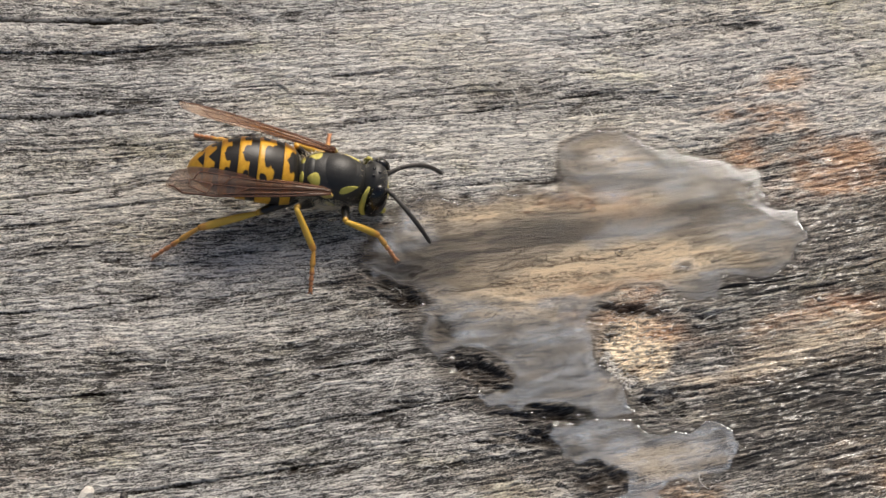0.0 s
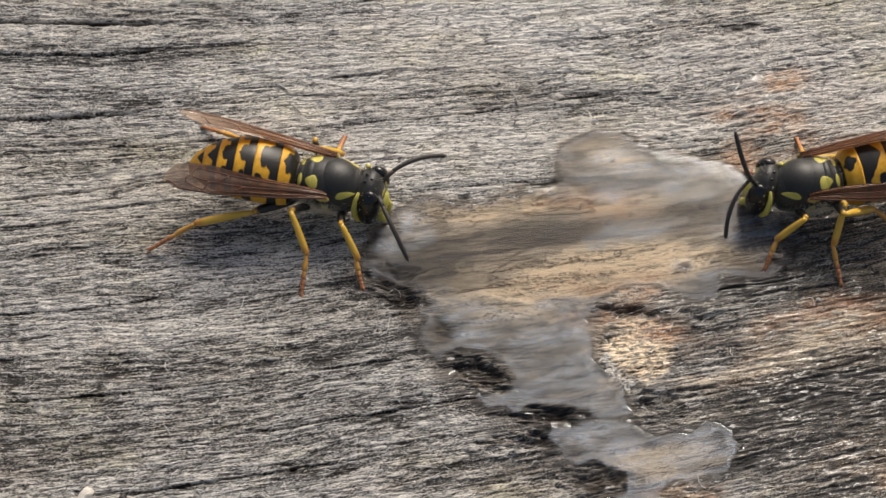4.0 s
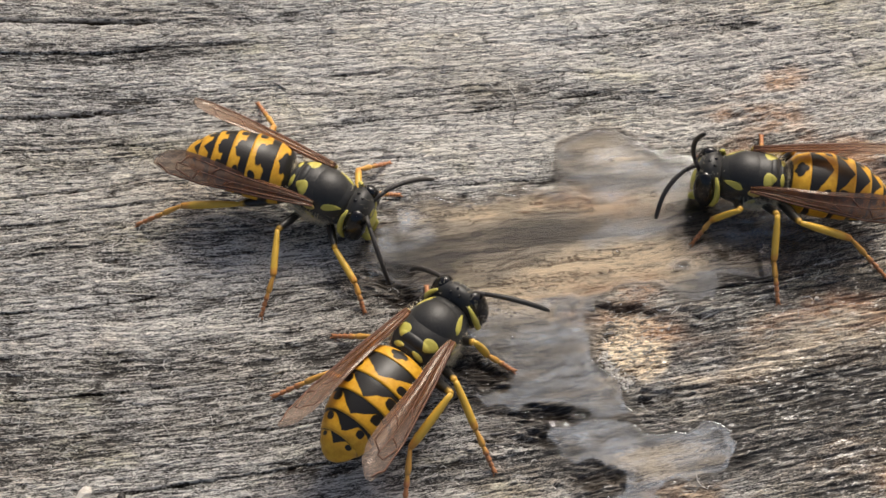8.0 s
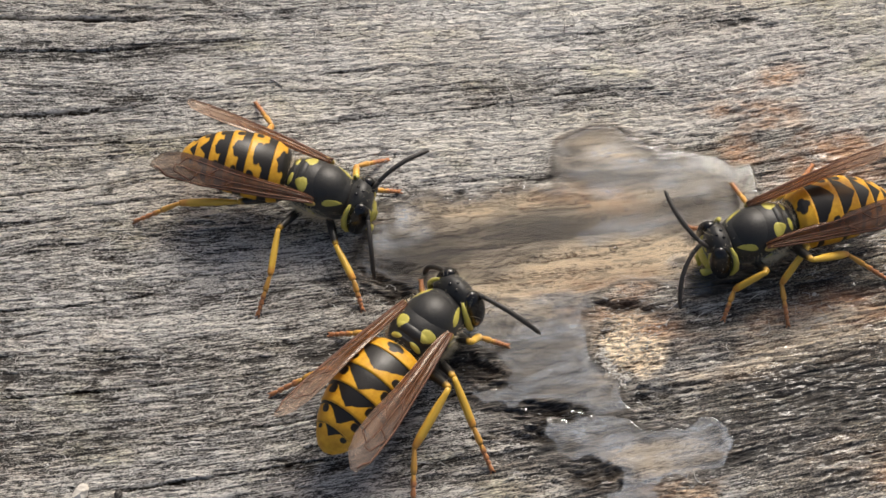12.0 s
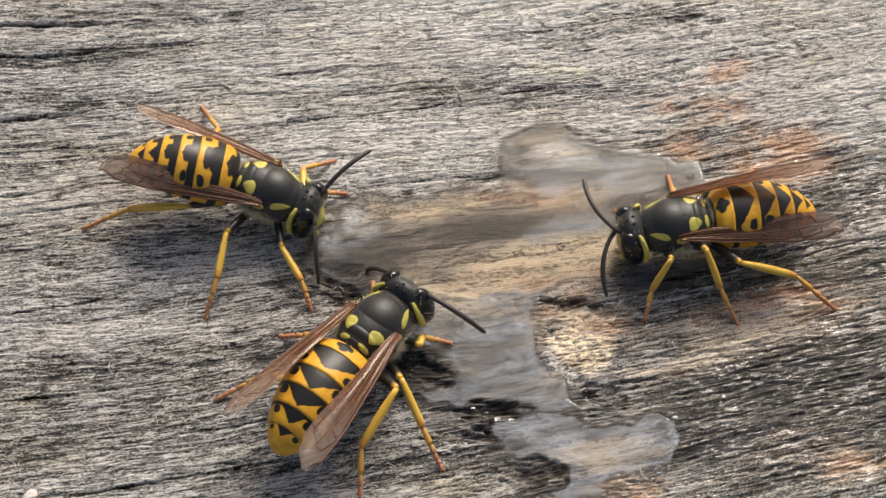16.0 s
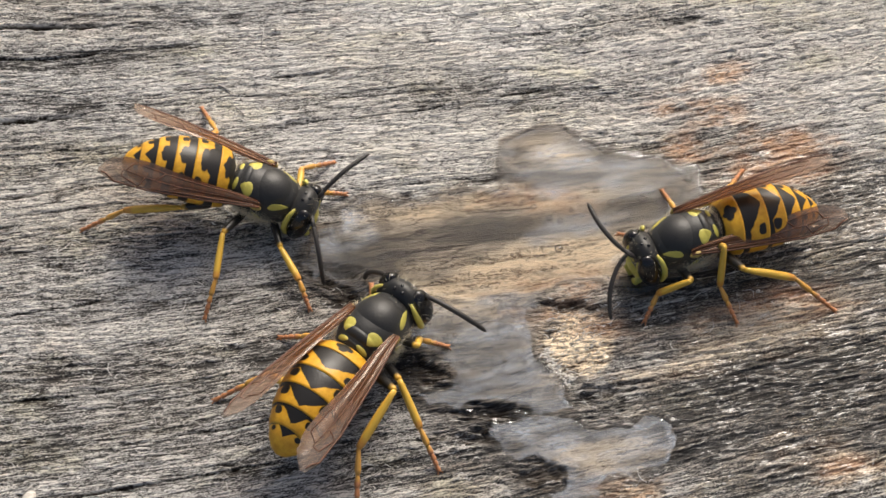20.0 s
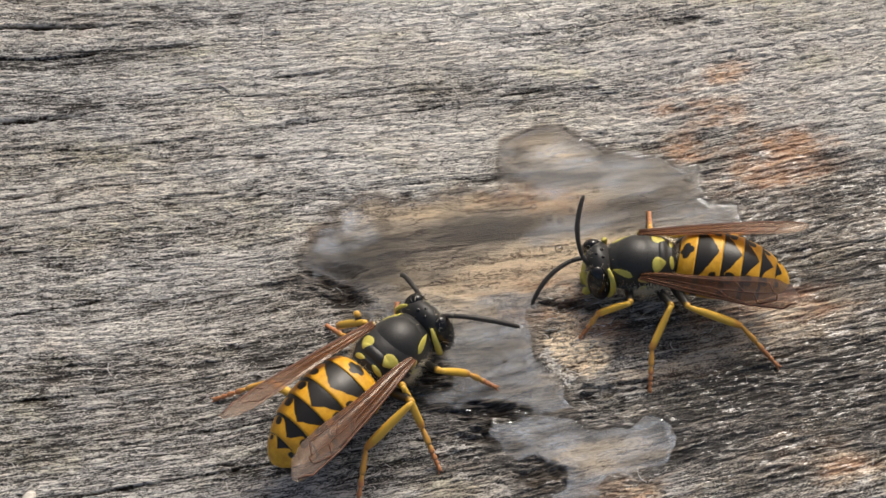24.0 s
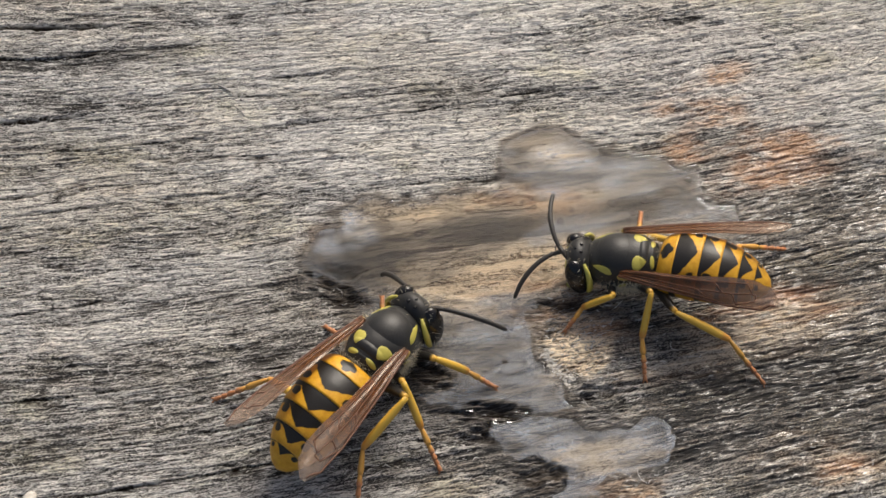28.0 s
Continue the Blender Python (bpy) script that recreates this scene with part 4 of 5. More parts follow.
def build_wing(side, scale, parent):
    n, rows = 8, 30
    verts, faces, uvs = [], [], []
    widths = lambda t: float(np.interp(t, [0, 0.05, 0.2, 0.45, 0.7, 0.85, 0.94, 1.0], [0.30, 0.50, 0.85, 1.25, 1.78, 1.78, 1.36, 0.30]))
    front = lambda t: float(np.interp(t, [0, 0.3, 0.7, 0.9, 1.0], [0.15, 0.42, 0.62, 0.52, 0.10]))
    place = lambda t, k: (-10.4 * t, side * (front(t) - widths(t) * k), 0.10 * math.sin(9 * k + 1) * (1 - t) + 0.10 * math.sin(5 * k) - 0.35 * t * t + 0.25 * t)
    for layer in (0.012, -0.012):
        for i in range(rows):
            for j in range(n):
                t, k = i / (rows - 1), j / (n - 1)
                p = place(t, k)
                verts.append((p[0], p[1], p[2] + layer))
                uvs.append((k, t))
    m = rows * n
    for i in range(rows - 1):
        for j in range(n - 1):
            a, b, c, d = i * n + j, i * n + j + 1, (i + 1) * n + j + 1, (i + 1) * n + j
            faces += [(a, b, c, d), (a + m, d + m, c + m, b + m)]
    wing = part("wing", (verts, faces, uvs), WING, parent, "amber-brown translucent wing folded lengthwise", scale)
    lines = [[(0, 0.02), (0.3, 0.02), (0.7, 0.02), (0.9, 0.05), (0.98, 0.3)], [(0, 0.3), (0.2, 0.22), (0.45, 0.2), (0.68, 0.1)], [(0, 0.5), (0.25, 0.5), (0.5, 0.42), (0.72, 0.45), (0.86, 0.55)],
             [(0.02, 0.9), (0.3, 0.85), (0.6, 0.8), (0.8, 0.85)], [(0.5, 0.42), (0.56, 0.2)], [(0.6, 0.8), (0.66, 0.44)], [(0.72, 0.45), (0.75, 0.1)], [(0.8, 0.85), (0.84, 0.52)], [(0.75, 0.1), (0.86, 0.3), (0.86, 0.55)]]
    for i, line in enumerate(lines):
        pts = []
        for (t0, k0), (t1, k1) in zip(line[:-1], line[1:]):
            pts += [place(t0 + (t1 - t0) * f / 3, k0 + (k1 - k0) * f / 3) for f in range(3)]
        pts.append(place(*line[-1]))
        r = 0.075 if i == 0 else 0.042
        part("vein", tube([(p[0], p[1], p[2] + 0.01) for p in pts], [r * (1 - 0.45 * q / len(pts)) for q in range(len(pts))], 6), VEIN, wing, "", scale)
    return wing


def build_leg(kind, side, scale, root):
    f, t, s = LEG_LENGTHS[kind]
    hip = HIPS[kind].copy()
    hip.y *= side
    hind = 1.15 if kind == "H" else 1.0
    leg = part("leg", join(ellipsoid(hip + Vector((0.05, -0.1 * side, 0.25)), (0.42, 0.36, 0.5)), ellipsoid(hip, (0.25, 0.24, 0.26))), CHITIN, root, "wasp leg, black at the root, yellow below, amber foot", scale)
    k = [0, 0.1, 0.3, 0.55, 0.8, 0.94, 1.0]
    femur = part("femur", tube([(f * q, 0, 0.05 * math.sin(3.1 * q)) for q in k], [0.15 * hind, 0.21 * hind, 0.28 * hind, 0.28 * hind, 0.24 * hind, 0.20, 0.15], 10), FEMUR, leg, "", scale)
    tibia = part("tibia", join(tube([(t * q, 0, 0.04 * math.sin(3.1 * q)) for q in k], [0.15, 0.18, 0.21 * hind, 0.23 * hind, 0.23 * hind, 0.22, 0.17], 10), needles([(t * 0.95, 0.08, -0.1), (t * 0.95, -0.08, -0.1)], [(t + 0.4, 0.16, -0.25), (t + 0.4, -0.16, -0.25)], 0.04)), TIBIA, leg, "", scale)
    geos = []
    x = 0.0
    for i, w in enumerate((0.40, 0.19, 0.15, 0.11, 0.15)):
        a, b = x, x + w * s
        r = 0.170 - 0.010 * i
        geos.append(tube([(a, 0, 0), (a + 0.2 * (b - a), 0, 0), (a + 0.8 * (b - a), 0, 0), (b, 0, 0)], [r * 0.62, r * 0.80, r * 1.15, r * 0.85], 8))
        geos.append(needles([(b - 0.05, 0.06, -0.05), (b - 0.05, -0.06, -0.05)], [(b + 0.14, 0.16, -0.16), (b + 0.14, -0.16, -0.16)], 0.025))
        x = b
    geos.append(tube([(s - 0.05, 0.05, 0), (s + 0.12, 0.13, 0.02), (s + 0.22, 0.16, -0.1)], [0.05, 0.045, 0.015], 6))
    geos.append(tube([(s - 0.05, -0.05, 0), (s + 0.12, -0.13, 0.02), (s + 0.22, -0.16, -0.1)], [0.05, 0.045, 0.015], 6))
    verts, faces, _ = join(*geos)
    tarsus = part("tarsus", (verts, faces, [(0.5, min(max(p[0] / s, 0), 1)) for p in verts]), AMBER, leg, "", scale)
    return dict(femur=femur, tibia=tibia, tarsus=tarsus)


THORAX = smooth_rings([(2.85, 0.80, 0.76, -0.05), (2.55, 1.30, 1.24, 0.0), (1.9, 1.59, 1.52, 0.04), (1.1, 1.75, 1.62, 0.05), (0.2, 1.79, 1.62, 0.05), (-0.5, 1.69, 1.52, 0.04),
                       (-1.0, 1.48, 1.35, -0.03), (-1.5, 1.17, 1.14, -0.12), (-1.85, 0.70, 0.78, -0.24), (-2.05, 0.30, 0.34, -0.3)], 4)
HUMPS = [((0.95, 0.0, 0.46), (1.68, 1.58, 1.41)), ((-0.74, 0.0, 0.75), (0.52, 1.19, 0.79)), ((-1.28, 0.0, 0.50), (0.34, 1.02, 0.66))]


def skin(x, angle):
    """The thorax's outermost point at x, angle degrees from the top towards the wasp's left."""
    table = sorted(THORAX)
    ry, rz, zc = (float(np.interp(x, [r[0] for r in table], [r[i] for r in table])) for i in (1, 2, 3))
    sa, ca = math.sin(radians(angle)), math.cos(radians(angle))
    out = 1.0 / math.sqrt((sa / ry) ** 2 + (ca / rz) ** 2)
    for (cx, _, cz), (a, b, c) in HUMPS:
        k = 1 - ((x - cx) / a) ** 2
        if k <= 0:
            continue
        # ray from the axis against the hump's oval cross-section
        rise = cz - zc
        qa, qb, qc = (sa / b) ** 2 + (ca / c) ** 2, -2 * ca * rise / c ** 2, (rise / c) ** 2 - k
        disc = qb * qb - 4 * qa * qc
        if disc > 0:
            out = max(out, (-qb + math.sqrt(disc)) / (2 * qa))
    return Vector((x, out * sa, zc + out * ca)), Vector((0, sa, ca))


def marking(x0, angle0, half_x, half_angle, slant=0.0, taper=0.0):
    """A thin coloured plate that follows the thorax's skin; its rim dips under the skin."""
    rings, seg, verts, faces = (0.3, 0.6, 0.85, 1.0), 26, [], []
    for rho in (0.0, *rings):
        for k in range(seg if rho else 1):
            a = 2 * math.pi * k / seg
            dx, da = rho * math.cos(a), rho * math.sin(a) * (1 + taper * math.cos(a))
            p, n = skin(x0 + half_x * dx, angle0 + half_angle * da + slant * half_x * dx)
            verts.append(tuple(p + n * (0.016 if rho < 0.9 else -0.012)))
    faces += [(0, 1 + k, 1 + (k + 1) % seg) for k in range(seg)]
    for r in range(len(rings) - 1):
        faces += [(1 + r * seg + k, 1 + (r + 1) * seg + k, 1 + (r + 1) * seg + (k + 1) % seg, 1 + r * seg + (k + 1) % seg) for k in range(seg)]
    return verts, faces, None


def build_wasp(scale, label, seed, tucked=(), bands=BANDS):
    rng = random.Random(seed)
    root = tagged(new("wasp"), label, "wasp", "wasps drinking at the puddle")
    root.empty_display_size = 0.002
    w = dict(root=root, scale=scale, legs={}, tucked=tucked)
    thorax = part("thorax", lathe(THORAX, 32), CHITIN, root, "fuzzy black thorax with lemon markings", scale)
    for name, (middle, radii) in zip(("scutum", "scutellum", "postscutellum"), HUMPS):
        part(name, ellipsoid(middle, radii, (0, 0, 0), 28, 25), CHITIN, thorax, "", scale)
    for y in (-1, 1):
        part("collar_stripe", marking(1.72, 50 * y, 0.62, 8.5, -12 * y, -0.45), LEMON, thorax, "lemon-yellow collar stripe", scale)
        part("scutellum_spot", marking(-0.60, 36 * y, 0.44, 17, 8 * y, 0.45), LEMON, thorax, "lemon-yellow spot", scale)
        part("rear_spot", marking(-1.36, 34 * y, 0.14, 21, 0), LEMON, thorax, "lemon-yellow spot", scale)
        part("wing_scale", ellipsoid((0.34, 1.68 * y, 0.82), (0.44, 0.21, 0.28), (-20 * y, 0, 0)), TEGULA, thorax, "brown and yellow wing root", scale)
        part("side_spot", marking(0.62, 96 * y, 0.34, 9, 20 * y), LEMON, thorax, "lemon-yellow spot", scale)
    roots, tips = [], []
    for _ in range(7000):
        a, b = rng.uniform(0, 2 * math.pi), rng.uniform(-1, 1)
        n = Vector((b, math.sqrt(1 - b * b) * math.cos(a), math.sqrt(1 - b * b) * math.sin(a)))
        if n.z > 0.30 - 0.5 * rng.random() ** 2 and n.x > -0.86:
            continue
        p = Vector((0.3 + 2.2 * n.x, 1.80 * n.y, 0.04 + 1.64 * n.z))
        q = p + (n + Vector([rng.gauss(0, 0.5) for _ in range(3)])).normalized() * rng.uniform(0.25, 0.7)
        roots.append(p), tips.append(q)
    tagged(part("hairs", needles(roots, tips, 0.012), HAIR, thorax, "short pale hairs", scale), kind="stuff")

    tilt = Matrix.Translation((-0.34, 0, 0.34)) @ Matrix.Rotation(radians(-24), 4, "Y") @ Matrix.Diagonal((1.28, 1.07, 1.13, 1))
    face = lambda geo: moved(geo, tilt)
    head = part("head", face(ellipsoid((0.72, 0, -0.50), (0.78, 1.62, 1.64), (0, 8, 0), 28, 17)), CHITIN, root, "black head with yellow face", scale)
    for y in (-1, 1):
        part("eye", face(ellipsoid((0.94, 1.10 * y, -0.30), (0.60, 0.60, 1.30), (12 * y, 8, 0), 24, 17)), EYE, head, "glossy black kidney-shaped eye", scale)
        rim = [(0.55, 0.98 * y, 0.90), (0.40, 1.32 * y, 0.50), (0.32, 1.55 * y, -0.05), (0.32, 1.62 * y, -0.60), (0.42, 1.52 * y, -1.15), (0.62, 1.25 * y, -1.62)]
        part("cheek_stripe", face(tube(rim, [0.07, 0.12, 0.15, 0.15, 0.13, 0.06], 10)), LEMON, head, "lemon-yellow stripe behind the eye", scale)
        part("mandible", face(tube([(1.20, 0.62 * y, -1.65), (1.42, 0.56 * y, -2.05), (1.46, 0.15 * y, -2.40)], [0.26, 0.22, 0.08], 10)), LEMON, head, "", scale)
        part("eye_notch", face(ellipsoid((1.30, 0.70 * y, -0.38), (0.20, 0.26, 0.72), (6 * y, 4, 14 * y))), LEMON, head, "", scale)
    part("face_plate", face(ellipsoid((1.32, 0, -1.15), (0.32, 0.82, 0.76), (0, 10, 0))), LEMON, head, "yellow face plate", scale)
    part("brow_mark", face(ellipsoid((1.42, 0, 0.02), (0.12, 0.42, 0.26), (0, -14, 0))), LEMON, head, "", scale)
    for x, y in ((1.00, 0.0), (0.72, 0.26), (0.72, -0.26)):
        part("ocellus", face(ellipsoid((x, y, 1.08), (0.09, 0.09, 0.07))), EYE, head, "", scale, True)
    roots, tips = [], []
    for _ in range(170):
        a, b = rng.uniform(0, 2 * math.pi), rng.uniform(-1, 0.9)
        n = Vector((math.sqrt(1 - b * b) * math.cos(a), math.sqrt(1 - b * b) * math.sin(a), b))
        p = Vector((0.72 + 0.85 * n.x, 1.6 * n.y, -0.35 + 1.58 * n.z))
        roots.append(p), tips.append(p + (n + Vector([rng.gauss(0, 0.4) for _ in range(3)])).normalized() * rng.uniform(0.2, 0.45))
    tagged(part("hairs", face(needles(roots, tips, 0.010)), HAIR, head, "short pale hairs", scale), kind="stuff")
    w["head"] = head

    for side, key in ((-1, "antenna_right"), (1, "antenna_left")):
        scape = part("antenna", tube([(0, 0, 0), (0.15, 0, 0.1), (0.6, 0, 0.42), (1.05, 0, 0.62)], [0.11, 0.15, 0.15, 0.14], 10), SOOT, root, "long elbowed black antenna", scale)
        pts, radii = [], []
        for i in range(45):
            t = i / 44
            pts.append((1.0 + 3.7 * t, 0.0, 0.62 + 1.15 * t - 1.77 * t * t))
            radii.append((0.135 + 0.028 * math.sin(math.pi * t)) * (0.93 if i % 4 == 0 else 1.0) * (1.0 if i < 43 else 0.7))
        part("flagellum", tube(pts, radii, 10), SOOT, scape, "", scale)
        w[key] = scape

    waist = part("abdomen", lathe(smooth_rings([(0.35, 0.16, 0.16, 0), (0.0, 0.22, 0.25, 0), (-0.3, 0.55, 0.6, 0), (-0.5, 0.7, 0.75, 0)], 3), 18), CHITIN, root, "yellow abdomen with black bands, spikes and dots", scale)
    for i, (x0, x1) in enumerate(PLATES):
        rings = []
        for k in range(12):
            x = x0 + (x1 - x0) * k / 11
            r = gaster_radius(x) * (0.985 + 0.03 * (k / 11)) * (1.0 if k < 11 else 0.992)
            rings.append((x, r * 1.10, r * 0.98, gaster_middle(x)))
        part("plate", lathe(rings, 40), bands[i], waist, "", scale)
    w["abdomen"] = waist
    w["wing_right"], w["wing_left"] = build_wing(-1, scale, root), build_wing(1, scale, root)
    for kind in "FMH":
        for side, key in ((-1, "R"), (1, "L")):
            w["legs"][key + kind] = build_leg(kind, side, scale, root)
    return w


WING = wing_material()
first = build_wasp(1.0, "black and yellow wasp with folded brown wings, drinking at the puddle", 1, ("LH", "LM", "LF"), BANDS_BROAD)
second = build_wasp(1.08, "black and yellow wasp, broad banded abdomen, standing at the puddle edge", 2, ("LH", "LM", "LF"))
third = build_wasp(1.0, "black and yellow wasp that walks along the wet wood", 3, ("RH", "RM", "RF"))


# ---- movement ----
def aim(origin, target, up):
    """A pose at origin with x towards target and z near up."""
    x = (target - origin).normalized()
    y = up.cross(x)
    y = y.normalized() if y.length > 1e-6 else x.orthogonal().normalized()
    m = Matrix((x, y, x.cross(y))).transposed().to_4x4()
    m.translation = origin
    return m


def leg_poses(kind, side, scale, root, foot, tucked=False):
    """Poses of femur, tibia and tarsus in the wasp's space (metres) for a foot on the plank."""
    k = scale * MM
    f, t, s = (v * k for v in LEG_LENGTHS[kind])
    hip = HIPS[kind] * k
    hip.y *= side
    inv = root.inverted()
    goal = inv @ Vector(foot)
    up = (inv.to_3x3() @ Vector((0, 0, 1))).normalized()
    flat = hip - goal
    flat -= up * flat.dot(up)
    flat = flat.normalized() if flat.length > 1e-9 else Vector((0, -side, 0))
    ankle = goal + flat * s * 0.80 + up * s * 0.52
    if tucked:
        ankle = goal + flat * s * 0.86 + up * s * 0.42
    reach = ankle - hip
    limit = (f + t) * 0.985
    if reach.length > limit:
        ankle = hip + reach.normalized() * limit
        reach = ankle - hip
    dist = max(reach.length, abs(f - t) * 1.02, 1e-6)
    along = reach.normalized()
    a = (f * f - t * t + dist * dist) / (2 * dist)
    lift = math.sqrt(max(f * f - a * a, 0))
    pole = up * 0.5 + Vector((dict(F=0.15, M=-0.40, H=0.15)[kind], side * dict(F=0.9, M=0.95, H=0.50)[kind], 0))
    if tucked:
        pole = up * 0.1 + Vector((0.0, -0.6 * side, 0))
    pole = (pole - along * pole.dot(along)).normalized()
    knee = hip + along * a + pole * lift
    toe = goal if (goal - ankle).length > 1e-6 else ankle - up * s
    return aim(hip, knee, up), aim(knee, ankle, up), aim(ankle, toe, up)


def turn(yaw, pitch, roll=0.0):
    """Yaw to the left, nose-down pitch, then roll; degrees."""
    return Matrix.Rotation(radians(yaw), 4, "Z") @ Matrix.Rotation(radians(pitch), 4, "Y") @ Matrix.Rotation(radians(roll), 4, "X")


def lively(w, rows, feet):
    """Key one wasp. rows: seconds, x, y, height, yaw, pitch, then yaw and pitch of head, abdomen, right and left antenna, then spread and rise of right and left wing."""
    k = w["scale"] * MM
    times = sorted({r[0] for r in rows} | {q[0] for f in feet.values() for q in f})
    table = np.array(rows)
    keys = {name: [] for name in ("root", "head", "abdomen", "antenna_right", "antenna_left", "wing_right", "wing_left")}
    legs = {name: ([], [], []) for name in w["legs"]}
    for t in times:
        v = [float(np.interp(t, table[:, 0], table[:, i])) for i in range(1, table.shape[1])]
        root = Matrix.Translation((v[0] * MM, v[1] * MM, v[2] * MM)) @ turn(v[3], v[4])
        head = Matrix.Translation(NECK * k) @ turn(v[5], v[6])
        keys["root"].append((t, root))
        keys["head"].append((t, head))
        keys["abdomen"].append((t, Matrix.Translation(WAIST * k) @ turn(v[7], v[8])))
        for key, side, i in (("antenna_right", -1, 9), ("antenna_left", 1, 11)):
            base = ANTENNA_ROOT * k
            base.y *= side
            keys[key].append((t, head @ Matrix.Translation(base) @ turn(v[i], v[i + 1], -side * 28)))
        air = min(max((v[2] - 4.5) / 4.0, 0.0), 1.0)
        for key, side, spread, rise in (("wing_right", -1, v[13], v[14]), ("wing_left", 1, v[15], v[16])):
            base = WING_ROOT * k
            base.y *= side
            keys[key].append((t, Matrix.Translation(base) @ turn(-side * (spread + air * 62), rise * (1 - air), -side * 40 * (1 - air))))
        for name in legs:
            kind, side = name[1], 1 if name[0] == "L" else -1
            track = feet.get(name, [])
            if track and track[0][0] <= t <= track[-1][0]:
                foot = [float(np.interp(t, [q[0] for q in track], [q[i] for q in track])) for i in (1, 2)]
                foot = (foot[0] * MM, foot[1] * MM, 0.08 * MM)
            else:
                sx, sy = STANCE[kind]
                p = root @ Vector((sx * k, side * sy * k * (1 - 0.4 * air), -2.7 * k))
                foot = (p.x, p.y, 0.08 * MM if air == 0 else p.z)
            for store, m in zip(legs[name], leg_poses(kind, side, w["scale"], root, foot, name in w["tucked"] and air == 0)):
                store.append((t, m))
    for name, moves in keys.items():
        walk(w[name], moves)
    for name, (a, b, c) in legs.items():
        for bone, moves in zip(("femur", "tibia", "tarsus"), (a, b, c)):
            walk(w["legs"][name][bone], moves)


